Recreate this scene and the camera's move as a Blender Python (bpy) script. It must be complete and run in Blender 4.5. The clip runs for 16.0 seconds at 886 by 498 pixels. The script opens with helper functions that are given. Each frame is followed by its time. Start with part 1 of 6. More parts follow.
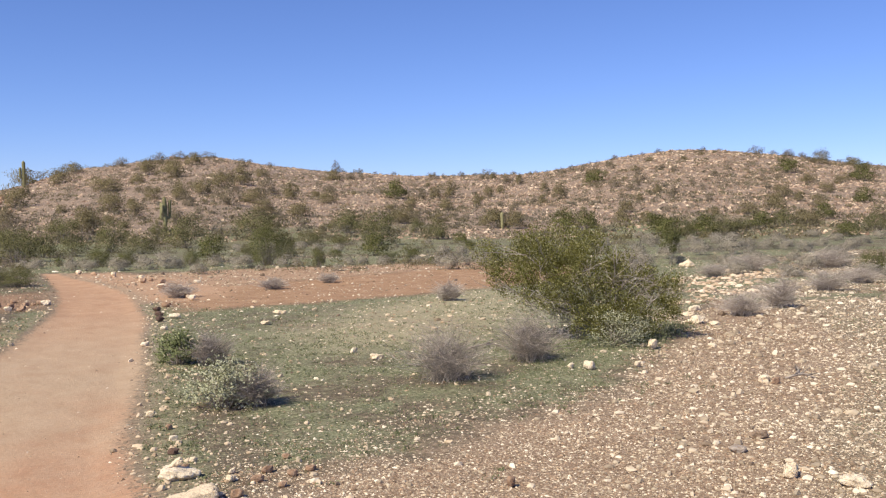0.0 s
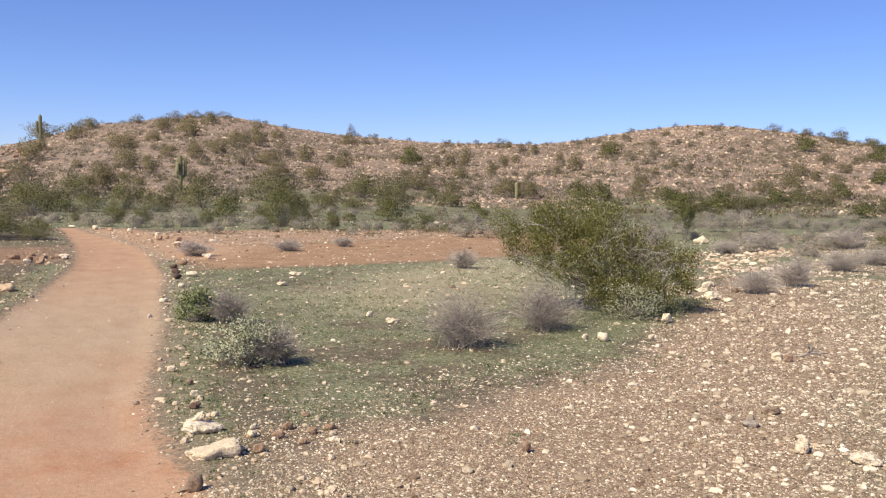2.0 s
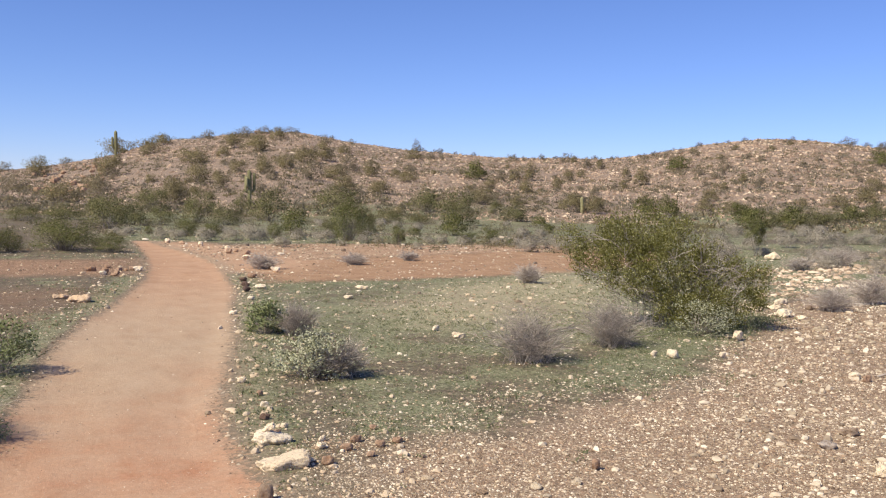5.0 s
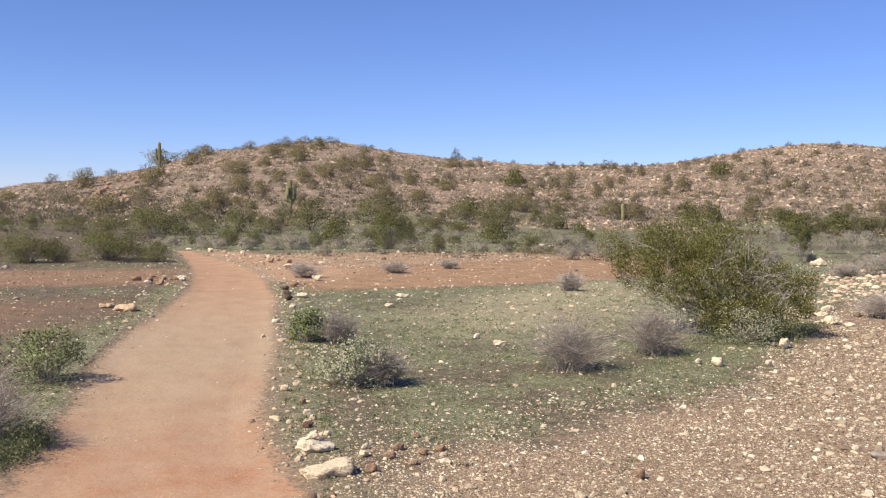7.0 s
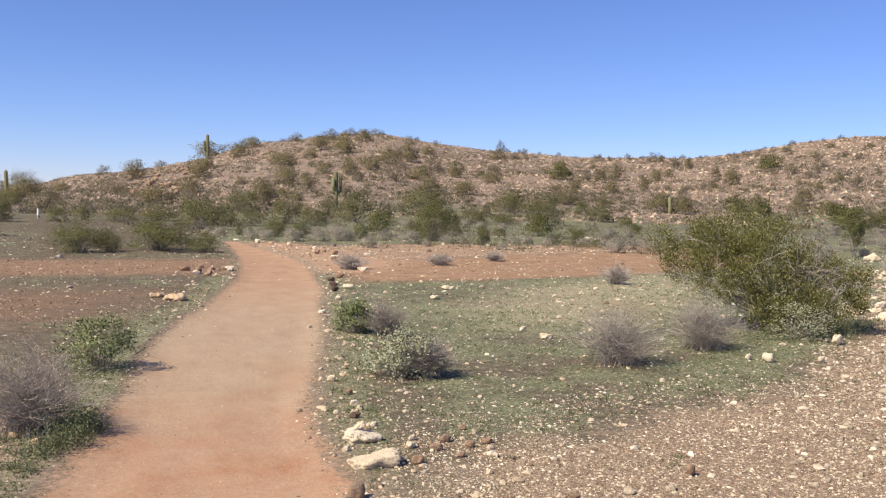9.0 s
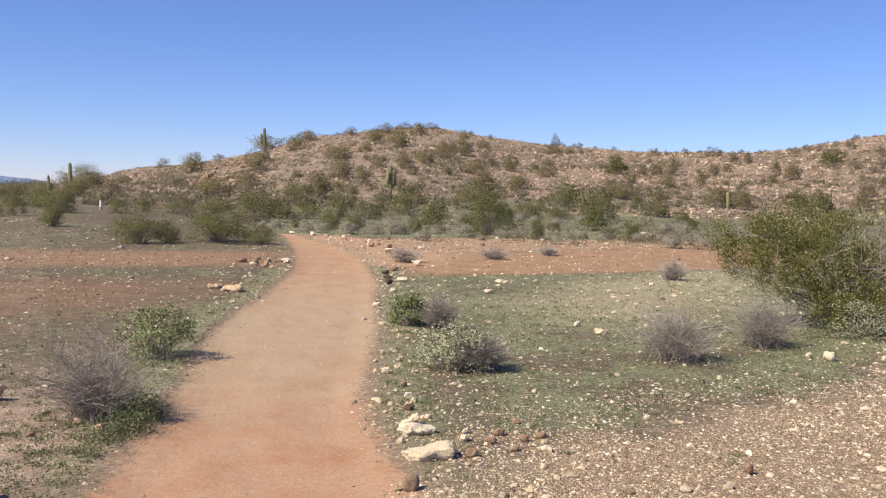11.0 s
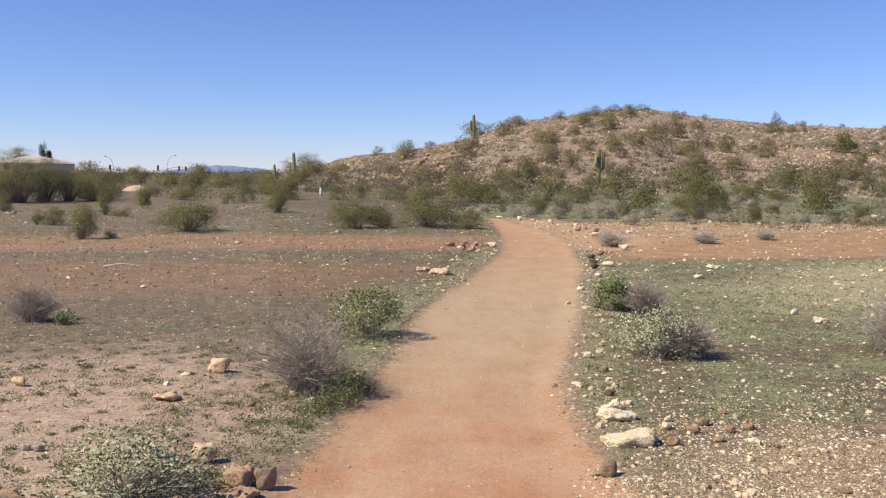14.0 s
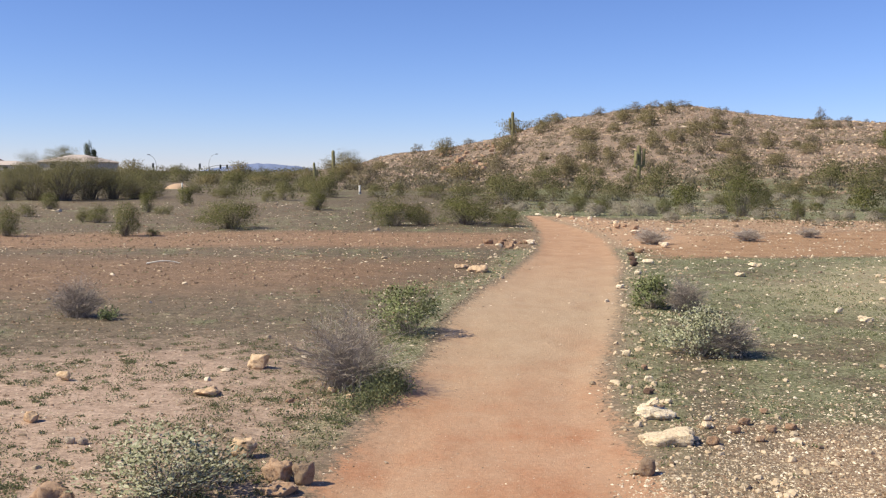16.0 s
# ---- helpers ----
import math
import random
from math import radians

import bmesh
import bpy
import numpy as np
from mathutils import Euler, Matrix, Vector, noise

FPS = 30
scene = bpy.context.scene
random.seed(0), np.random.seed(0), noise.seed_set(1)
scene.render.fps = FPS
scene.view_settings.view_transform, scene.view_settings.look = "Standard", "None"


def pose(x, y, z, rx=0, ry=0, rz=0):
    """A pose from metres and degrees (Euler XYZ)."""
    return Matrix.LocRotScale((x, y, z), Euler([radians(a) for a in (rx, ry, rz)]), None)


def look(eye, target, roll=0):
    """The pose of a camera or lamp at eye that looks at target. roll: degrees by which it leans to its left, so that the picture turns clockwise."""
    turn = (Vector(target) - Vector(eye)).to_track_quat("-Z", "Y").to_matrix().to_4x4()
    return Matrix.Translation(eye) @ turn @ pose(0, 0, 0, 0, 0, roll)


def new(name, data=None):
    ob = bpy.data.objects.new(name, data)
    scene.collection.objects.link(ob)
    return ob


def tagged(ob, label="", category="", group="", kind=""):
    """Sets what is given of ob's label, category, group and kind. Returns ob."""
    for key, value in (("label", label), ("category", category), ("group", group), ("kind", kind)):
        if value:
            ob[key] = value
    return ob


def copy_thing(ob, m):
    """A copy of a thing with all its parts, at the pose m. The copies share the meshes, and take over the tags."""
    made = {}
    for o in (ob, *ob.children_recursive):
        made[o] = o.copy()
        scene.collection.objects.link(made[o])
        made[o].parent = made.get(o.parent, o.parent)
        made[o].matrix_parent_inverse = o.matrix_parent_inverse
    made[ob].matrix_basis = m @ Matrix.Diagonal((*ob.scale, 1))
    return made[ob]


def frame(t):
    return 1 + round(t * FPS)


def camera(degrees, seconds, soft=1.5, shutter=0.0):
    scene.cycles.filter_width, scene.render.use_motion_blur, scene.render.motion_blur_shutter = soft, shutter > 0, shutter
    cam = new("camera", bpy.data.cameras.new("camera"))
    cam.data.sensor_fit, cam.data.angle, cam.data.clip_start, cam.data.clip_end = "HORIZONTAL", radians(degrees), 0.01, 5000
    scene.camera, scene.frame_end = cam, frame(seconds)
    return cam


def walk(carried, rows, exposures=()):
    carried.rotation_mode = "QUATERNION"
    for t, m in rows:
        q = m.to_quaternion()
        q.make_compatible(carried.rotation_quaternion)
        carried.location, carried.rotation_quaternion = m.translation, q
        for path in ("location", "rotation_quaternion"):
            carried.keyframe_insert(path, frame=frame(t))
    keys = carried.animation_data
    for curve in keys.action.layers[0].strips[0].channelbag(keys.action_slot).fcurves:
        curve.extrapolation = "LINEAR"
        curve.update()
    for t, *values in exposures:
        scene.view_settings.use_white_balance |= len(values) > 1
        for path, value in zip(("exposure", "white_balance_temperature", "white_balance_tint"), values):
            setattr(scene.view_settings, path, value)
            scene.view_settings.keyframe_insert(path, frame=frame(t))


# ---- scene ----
# camera: a slow hand-held turn to the left on one spot, about 1.6 m over the ground
cam = camera(50.96, 16.0, 1.2)
ROWS = [
    (0, 0.121, -0.020, 1.606, 32.518, -1.687, -0.739),
    (0.5, 0.132, -0.011, 1.605, 32.504, -2.447, -0.533),
    (1, 0.068, -0.014, 1.601, 32.394, -3.041, 0.010),
    (1.5, 0.003, -0.034, 1.592, 32.048, -3.424, 0.809),
    (2, 0.016, -0.039, 1.605, 31.814, -3.686, 1.211),
    (2.5, 0.016, -0.039, 1.605, 31.329, -3.406, 1.314),
    (3, 0.009, -0.031, 1.602, 30.237, -3.112, 1.440),
    (3.5, -0.003, -0.031, 1.601, 29.037, -3.035, 1.320),
    (4, -0.007, -0.021, 1.600, 28.531, -3.056, 1.496),
    (6.5, -0.007, -0.020, 1.602, 26.196, -2.448, 0.748),
    (7, -0.016, -0.009, 1.598, 25.389, -2.420, 0.870),
    (7.5, -0.017, -0.004, 1.598, 24.573, -2.565, 0.782),
    (8, -0.020, 0.007, 1.598, 23.763, -2.632, 0.878),
    (8.5, -0.023, 0.014, 1.595, 23.104, -2.758, 1.052),
    (9, -0.030, 0.023, 1.592, 22.673, -2.931, 1.122),
    (11.5, -0.056, 0.027, 1.589, 18.033, -3.506, 1.327),
    (12, -0.084, 0.030, 1.588, 16.543, -3.641, 1.394),
    (12.5, -0.104, 0.027, 1.582, 15.224, -3.801, 2.120),
    (13, -0.070, 0.036, 1.581, 13.464, -3.983, 1.756),
    (13.5, -0.013, 0.029, 1.584, 10.472, -4.266, 1.020),
    (14, 0.019, 0.019, 1.578, 6.579, -4.543, 0.569),
    (14.5, 0.018, 0.012, 1.579, 5.154, -4.658, 0.617),
    (15, 0.027, 0.011, 1.577, 4.530, -4.677, 0.374),
    (15.5, 0.034, 0.013, 1.576, 4.304, -4.704, 0.324),
    (16, 0.028, 0.018, 1.576, 4.185, -4.714, 0.425),
]
walk(cam, [(t, pose(x, y, z, 90 + pitch, 0, -heading) @ pose(0, 0, 0, 0, 0, roll))
           for t, x, y, z, heading, pitch, roll in ROWS], [(0.0, 0.25, 6500, 11), (9.0, 0.25, 6530, 11), (14.0, 0.25, 6650, 8.5), (16.0, 0.25, 6650, 8)])

# ---- light ----
SUN_AZ, SUN_EL = -104.0, 47.0
world = bpy.data.worlds.new("sky")
scene.world = world
world.use_nodes = True
wn, wl = world.node_tree.nodes, world.node_tree.links
sky = wn.new("ShaderNodeTexSky")
sky.sky_type, sky.sun_disc = "NISHITA", False
sky.sun_elevation, sky.sun_rotation = radians(SUN_EL), radians(SUN_AZ)
sky.altitude, sky.air_density, sky.dust_density, sky.ozone_density = 1000, 0.96, 0.0, 10.0
tint = wn.new("ShaderNodeMix")
tint.data_type, tint.blend_type = "RGBA", "MULTIPLY"
tint.inputs[0].default_value, tint.inputs[7].default_value = 1.0, (1.06, 0.93, 1.075, 1)
wl.new(sky.outputs[0], tint.inputs[6])
wl.new(tint.outputs[2], wn["Background"].inputs[0])
wn["Background"].inputs[1].default_value = 0.111
sun = new("sun", bpy.data.lights.new("sun", "SUN"))
sun.data.energy, sun.data.angle, sun.data.color = 5.0, radians(0.5), (1.0, 0.92, 0.73)
sa, se = radians(SUN_AZ), radians(SUN_EL)
sun.matrix_world = look((math.sin(sa) * math.cos(se) * 50, math.cos(sa) * math.cos(se) * 50, math.sin(se) * 50), (0, 0, 0))

rng = np.random.default_rng(7)


# ---- terrain ----
def lattice(ix, iy, seed):
    h = (ix.astype(np.int64) * 374761393 + iy.astype(np.int64) * 668265263 + seed * 974634777) & 0xFFFFFFFF
    h = ((h ^ (h >> 13)) * 1274126177) & 0xFFFFFFFF
    return ((h ^ (h >> 16)) & 0xFFFF) / 32767.5 - 1.0


def value_noise(x, y, size, seed=0):
    """Smooth noise between -1 and 1 with features of that size in metres."""
    x, y = np.asarray(x, float) / size, np.asarray(y, float) / size
    ix, iy = np.floor(x), np.floor(y)
    u, v = x - ix, y - iy
    u, v = u * u * (3 - 2 * u), v * v * (3 - 2 * v)
    a, b = lattice(ix, iy, seed), lattice(ix + 1, iy, seed)
    c, d = lattice(ix, iy + 1, seed), lattice(ix + 1, iy + 1, seed)
    return (a * (1 - u) + b * u) * (1 - v) + (c * (1 - u) + d * u) * v


def inside(x, y, corners):
    """Signed distance in metres to an outline on the ground, positive within it."""
    x, y = np.asarray(x, float), np.asarray(y, float)
    best, odd = np.full(x.shape, 1e9), np.zeros(x.shape, bool)
    for (ax, ay), (bx, by) in zip(corners, corners[1:] + corners[:1]):
        k = np.clip(((x - ax) * (bx - ax) + (y - ay) * (by - ay)) / ((bx - ax) ** 2 + (by - ay) ** 2 + 1e-9), 0, 1)
        best = np.minimum(best, np.hypot(x - ax - k * (bx - ax), y - ay - k * (by - ay)))
        if ay != by:
            odd ^= ((ay > y) != (by > y)) & (x < (bx - ax) * (y - ay) / (by - ay) + ax)
    return np.where(odd, best, -best)


ZONES = {
    "path": [(-1.6, -30), (-0.9, -5), (-0.55, 2), (-0.27, 4.6), (-0.05, 5.5), (0.17, 6.5), (0.5, 7.9), (0.87, 10.1), (1.54, 12.6),
             (1.79, 13.26), (2.55, 15.74), (3.23, 18.15), (3.88, 21.23), (4.42, 24.64), (4.87, 28.3), (5.16, 31.46),
             (5.61, 31.24), (5.57, 29.18), (5.73, 26.47), (5.72, 23.62), (5.48, 21.79), (4.86, 18.58), (4.27, 15.73), (3.53, 13.27),
             (2.95, 10.9), (2.38, 9.0), (1.88, 7.4), (1.6, 6.1), (1.5, 5.1), (1.5, 4.3), (1.4, 2),
             (1.1, -5), (0.4, -30)],
    "red": [(5.72, 21.66), (6.85, 23.33), (9.01, 23.36), (12.42, 24.32), (16.21, 25.23), (20.15, 23.85), (19.98, 22.54), (16.37, 19.35), (11.49, 17.82), (8.86, 17.29), (6.64, 17.15), (5.35, 17.05)],
    "redleft": [(-40, 18.6), (-8, 19.0), (-3, 19.6), (3.2, 19.4), (4.2, 24), (-3, 24.5), (-9, 23), (-40, 24)],
    "brownleft": [(-40, 11.5), (-4, 11.8), (0.2, 12.6), (1.6, 16.2), (-2, 17.0), (-6, 17.2), (-40, 17.5)],
    "strip": [(5.91, 28.64), (8.54, 29.15), (11.31, 29.39), (14.57, 28.57), (17.99, 28.02), (21.81, 25.83), (20.15, 23.85), (16.21, 25.23), (12.42, 24.32), (9.01, 23.36), (6.85, 23.33), (5.79, 24.66)],
    "white": [(2.18, 5.17), (2.44, 5.33), (2.83, 5.36), (3.25, 5.34), (3.67, 5.49), (4.22, 5.85), (4.72, 5.99), (5.31, 5.98), (6.10, 6.41), (7.39, 7.27), (9.29, 8.61), (10.6, 10.0), (17.8, 16.4), (25.3, 21.2), (40, 24), (40, -10), (2, -10), (1.7, 4.4)],
    "brown": [(2.18, 5.17), (2.44, 5.33), (2.83, 5.36), (3.25, 5.34), (3.67, 5.49), (4.22, 5.85), (4.72, 5.99), (5.31, 5.98), (6.10, 6.41), (7.39, 7.27), (9.29, 8.61), (11.4, 10.4), (14.5, 12.5), (13.4, 9.8), (10.1, 6.4), (6.4, 4.4), (4.4, 3.0), (2, 2.5)],
    "pale": [(5.4, 12.6), (8.0, 15.4), (13.0, 18.2), (12.0, 15.2), (9.6, 12.2), (6.8, 10.2), (5.2, 10.4)],
    "pink": [(-8, 7.8), (-3.0, 7.7), (-2.5, 8.2), (-1.5, 8.4), (-0.8, 8.0), (-0.5, 7.2), (-0.35, 6.2), (-0.5, 5.5), (-0.5, 4.4), (-0.8, 2.5), (-6, 2.0), (-9, 5.5)],
    "fan": [(5.6, 30.9), (7.2, 30.5), (7.9, 26.5), (8.2, 22.5), (6.4, 19.6), (5.0, 19.3), (5.2, 25)],
}


def in_zone(x, y, name):
    """Depth within a zone; grassy gaps open in the stony ground farther off."""
    d = inside(x, y, ZONES[name])
    if name == "white":
        gap = np.clip((value_noise(np.asarray(x) * 0.7, y, 1.5, 91) + 0.5 * value_noise(x, y, 0.6, 92) + 0.2) * 2, 0, 1) * np.clip((np.asarray(y) - 9.3) / 1.5, 0, 1)
        d = np.where(d > 0, np.minimum(d, 2.0) - 2.6 * gap, d)
    return d


SKY_AZ = [-180, -60, -35, -22, -12, -3.6, -0.8, 1.2, 4.7, 8.1, 10.9, 14.9, 18.5, 22.3, 26, 31.4, 36.6, 39.5, 43.4, 46.7, 49, 53.1, 56.1, 60, 75, 110, 180]
SKY_EL = [-0.3, -0.3, -0.3, -0.2, -0.2, 0.0, 0.42, 1.1, 1.5, 2.2, 3.15, 3.75, 4.15, 3.5, 3.04, 2.74, 2.85, 2.96, 3.7, 4.1, 4.03, 3.56, 2.97, 2.7, 1.5, -0.3, -0.3]
FOOT, CREST = 52.0, 150.0


def terrain(x, y):
    """Height of the ground: a flat desert floor, then two low hills with a saddle."""
    x, y = np.asarray(x, float), np.asarray(y, float)
    r, az = np.hypot(x, y), np.degrees(np.arctan2(x, y))
    el = sum(np.interp(az + o, SKY_AZ, SKY_EL) for o in (-1, -.5, 0, .5, 1)) / 5
    top = 1.6 + CREST * np.tan(np.radians(el))
    k = np.clip((r - FOOT) / (CREST - FOOT), 0, 1)
    k = 0.7 * k + 0.3 * k * k * (3 - 2 * k)
    up = top * k + 0.45 * np.clip((r - 24) / (FOOT - 24), 0, 1) * (1 - k)
    back = np.clip((r - CREST) / 260, 0, 1)
    back = back * back * (3 - 2 * back)
    z = np.where(r < CREST, up, top * (1 - back) - 0.5 * back)
    hill = np.clip((z - 0.6) / 3, 0, 1) * np.clip((900 - r) / 500, 0, 1)
    z = z + hill * (0.25 * value_noise(x, y, 9, 3) + 0.14 * value_noise(x, y, 3.5, 4))
    near = np.clip((60 - r) / 30, 0, 1)
    z = z + near * (0.012 * value_noise(x, y, 1.3, 5) + 0.006 * value_noise(x, y, 0.35, 6))
    pd = inside(x, y, ZONES["path"])
    return z - 0.035 * np.clip((pd + 0.1) / 0.35, 0, 1) * near


def ground_z(x, y):
    return float(terrain(np.array([x]), np.array([y]))[0])


# ---- materials ----
def material(name, rough=0.9):
    m = bpy.data.materials.new(name)
    m.use_nodes = True
    b = m.node_tree.nodes["Principled BSDF"]
    b.inputs["Roughness"].default_value = rough
    b.inputs["Specular IOR Level"].default_value = 0.25
    return m, m.node_tree.nodes, m.node_tree.links, b


def noise_node(n, l, scale, detail=4, rough=0.6, coords=None):
    t = n.new("ShaderNodeTexNoise")
    t.inputs["Scale"].default_value, t.inputs["Detail"].default_value, t.inputs["Roughness"].default_value = scale, detail, rough
    if coords:
        l.new(coords, t.inputs["Vector"])
    return t.outputs[0]


def ramp_node(n, l, fac, stops):
    r = n.new("ShaderNodeValToRGB")
    while len(r.color_ramp.elements) < len(stops):
        r.color_ramp.elements.new(0.5)
    for e, (p, c) in zip(r.color_ramp.elements, stops):
        e.position, e.color = p, (*c, 1)
    l.new(fac, r.inputs[0])
    return r.outputs[0]


def mix_node(n, l, fac, a, b, mode="MIX"):
    m = n.new("ShaderNodeMix")
    m.data_type, m.blend_type = "RGBA", mode
    for sock, v in ((m.inputs[0], fac), (m.inputs[6], a), (m.inputs[7], b)):
        if isinstance(v, (int, float)):
            sock.default_value = v
        elif isinstance(v, tuple):
            sock.default_value = (*v, 1)
        else:
            l.new(v, sock)
    return m.outputs[2]


def math_node(n, l, op, a, b):
    m = n.new("ShaderNodeMath")
    m.operation = op
    for sock, v in zip(m.inputs, (a, b)):
        if isinstance(v, (int, float)):
            sock.default_value = v
        else:
            l.new(v, sock)
    return m.outputs[0]


def step_node(n, l, v, lo, hi, top=1.0):
    m = n.new("ShaderNodeMapRange")
    m.interpolation_type = "SMOOTHSTEP"
    m.inputs[1].default_value, m.inputs[2].default_value, m.inputs[4].default_value = lo, hi, top
    l.new(v, m.inputs[0])
    return m.outputs[0]


def ground_material():
    m, n, l, b = material("desert_ground", 0.95)
    co = n.new("ShaderNodeTexCoord").outputs["Object"]

    def attribute(name):
        a = n.new("ShaderNodeAttribute")
        a.attribute_name = name
        return a.outputs["Fac"]

    def zone(name, wobble, soft, top=1.0, by=None):
        w = math_node(n, l, "MULTIPLY", math_node(n, l, "SUBTRACT", by or edge, 0.5), wobble)
        return step_node(n, l, math_node(n, l, "ADD", attribute(name), w), -soft, soft, top)

    def pebbles(scale):
        """Small stones: a cover value, a tone for each and their height."""
        v = n.new("ShaderNodeTexVoronoi")
        v.inputs["Scale"].default_value = scale
        bend = mix_node(n, l, 0.025, co, wisp.outputs["Color"], "ADD")
        l.new(bend, v.inputs["Vector"])
        s = n.new("ShaderNodeSeparateColor")
        l.new(v.outputs["Color"], s.inputs[0])
        return v.outputs["Distance"], s.outputs[0], s.outputs[1]

    def chips(col, pebble, cover, stops, least=0.16, most=0.42):
        """Lay stones over a colour; cover: share of the cells that hold one."""
        dist, tone, pick = pebble
        there = step_node(n, l, math_node(n, l, "SUBTRACT", cover, pick), 0.0, 0.04)
        body = step_node(n, l, dist, most, least)
        return mix_node(n, l, math_node(n, l, "MULTIPLY", there, body), col, ramp_node(n, l, tone, stops))
    wisp = n.new("ShaderNodeTexNoise")
    wisp.inputs["Scale"].default_value = 40
    l.new(co, wisp.inputs["Vector"])
    big = noise_node(n, l, 0.35, 5, 0.6, co)
    edge = noise_node(n, l, 2.2, 8, 0.75, co)
    fine = noise_node(n, l, 28, 6, 0.75, co)
    grit = noise_node(n, l, 130, 3, 0.8, co)
    patch = noise_node(n, l, 1.7, 7, 0.7, co)
    tuft = noise_node(n, l, 7, 6, 0.75, co)
    small, tiny = pebbles(50), pebbles(110)
    soil = ramp_node(n, l, tuft, [(0.35, (0.102, 0.079, 0.053)), (0.5, (0.138, 0.107, 0.073)), (0.65, (0.19, 0.148, 0.102))])
    red = ramp_node(n, l, patch, [(0.35, (0.33, 0.185, 0.10)), (0.65, (0.48, 0.295, 0.17))])
    rust = ramp_node(n, l, patch, [(0.35, (0.20, 0.112, 0.066)), (0.65, (0.32, 0.19, 0.114))])
    white = ramp_node(n, l, fine, [(0.36, (0.18, 0.14, 0.09)), (0.6, (0.34, 0.275, 0.185))])
    pink = ramp_node(n, l, tuft, [(0.35, (0.41, 0.282, 0.21)), (0.65, (0.59, 0.43, 0.34))])
    brown = ramp_node(n, l, fine, [(0.36, (0.25, 0.17, 0.118)), (0.62, (0.46, 0.34, 0.25))])
    hill = ramp_node(n, l, tuft, [(0.38, (0.165, 0.124, 0.092)), (0.5, (0.268, 0.20, 0.15)), (0.62, (0.40, 0.298, 0.222))])
    hill = mix_node(n, l, 0.6, hill, ramp_node(n, l, noise_node(n, l, 1.1, 6, 0.8, co), [(0.4, (0.66, 0.64, 0.62)), (0.52, (1, 1, 1)), (0.62, (1.3, 1.25, 1.2))]), "MULTIPLY")
    green = ramp_node(n, l, fine, [(0.38, (0.112, 0.127, 0.06)), (0.5, (0.192, 0.20, 0.11)), (0.62, (0.315, 0.305, 0.192))])
    sep = n.new("ShaderNodeSeparateXYZ")
    l.new(co, sep.inputs[0])
    far = step_node(n, l, math_node(n, l, "ADD", sep.outputs[1], math_node(n, l, "MULTIPLY", big, 6)), 7, 13)
    red_dirt = ramp_node(n, l, patch, [(0.35, (0.42, 0.24, 0.14)), (0.65, (0.50, 0.32, 0.2))])
    worn = ramp_node(n, l, patch, [(0.34, (0.45, 0.215, 0.118)), (0.48, (0.47, 0.265, 0.16)), (0.66, (0.50, 0.315, 0.205))])
    sandy = ramp_node(n, l, patch, [(0.3, (0.435, 0.29, 0.187)), (0.5, (0.455, 0.322, 0.212)), (0.7, (0.475, 0.348, 0.236))])
    path = mix_node(n, l, far, worn, sandy)
    path = mix_node(n, l, step_node(n, l, sep.outputs[1], 10, 20), path, red_dirt)
    streak = n.new("ShaderNodeMapping")
    streak.inputs["Rotation"].default_value[2], streak.inputs["Scale"].default_value[1] = radians(11), 0.3
    l.new(co, streak.inputs[0])
    # scuffed, slightly damp blotches and loose sand on the trail
    path = mix_node(n, l, 0.5, path, ramp_node(n, l, noise_node(n, l, 4.5, 10, 0.75, streak.outputs[0]), [(0.36, (0.84, 0.79, 0.75)), (0.5, (1, 1, 1)), (0.64, (1.1, 1.1, 1.09))]), "MULTIPLY")
    path = mix_node(n, l, 0.6, path, ramp_node(n, l, fine, [(0.36, (0.82, 0.79, 0.76)), (0.5, (1, 1, 1)), (0.64, (1.12, 1.12, 1.1))]), "MULTIPLY")
    path = chips(path, small, 0.05, [(0, (0.20, 0.13, 0.09)), (0.5, (0.42, 0.31, 0.22)), (1, (0.68, 0.57, 0.43))])
    path = chips(path, tiny, 0.22, [(0, (0.26, 0.165, 0.11)), (0.5, (0.44, 0.33, 0.23)), (1, (0.66, 0.55, 0.41))])
    col = soil
    # thin short grass and herbs on the flat, in patches
    g = math_node(n, l, "ADD", math_node(n, l, "MULTIPLY", tuft, 0.4), math_node(n, l, "MULTIPLY", patch, 0.6))
    g = math_node(n, l, "ADD", g, math_node(n, l, "MULTIPLY", math_node(n, l, "SUBTRACT", attribute("grass"), 0.5), 0.5))
    col = mix_node(n, l, step_node(n, l, g, 0.40, 0.64, 0.9), col, green)
    col = mix_node(n, l, 0.4, col, ramp_node(n, l, noise_node(n, l, 4.5, 8, 0.85, co), [(0.4, (0.66, 0.68, 0.64)), (0.5, (1, 1, 1)), (0.62, (1.3, 1.26, 1.2))]), "MULTIPLY")
    col = mix_node(n, l, zone("red", 2.2, 0.5, 0.8), col, red)
    col = mix_node(n, l, zone("redleft", 2.2, 0.8, 0.75), col, ramp_node(n, l, patch, [(0.35, (0.26, 0.148, 0.086)), (0.65, (0.40, 0.242, 0.148))]))
    col = mix_node(n, l, zone("brownleft", 4.0, 1.6, 0.65), col, rust)
    col = mix_node(n, l, zone("strip", 2.0, 0.6, 0.9), col, mix_node(n, l, 0.65, mix_node(n, l, 0.5, white, pink), red))
    col = mix_node(n, l, zone("pale", 2.6, 1.0, 0.65), col, (0.43, 0.37, 0.235))
    stony = zone("white", 2.4, 0.35, 1.0)
    col = mix_node(n, l, math_node(n, l, "MULTIPLY", stony, 0.7), col, white)
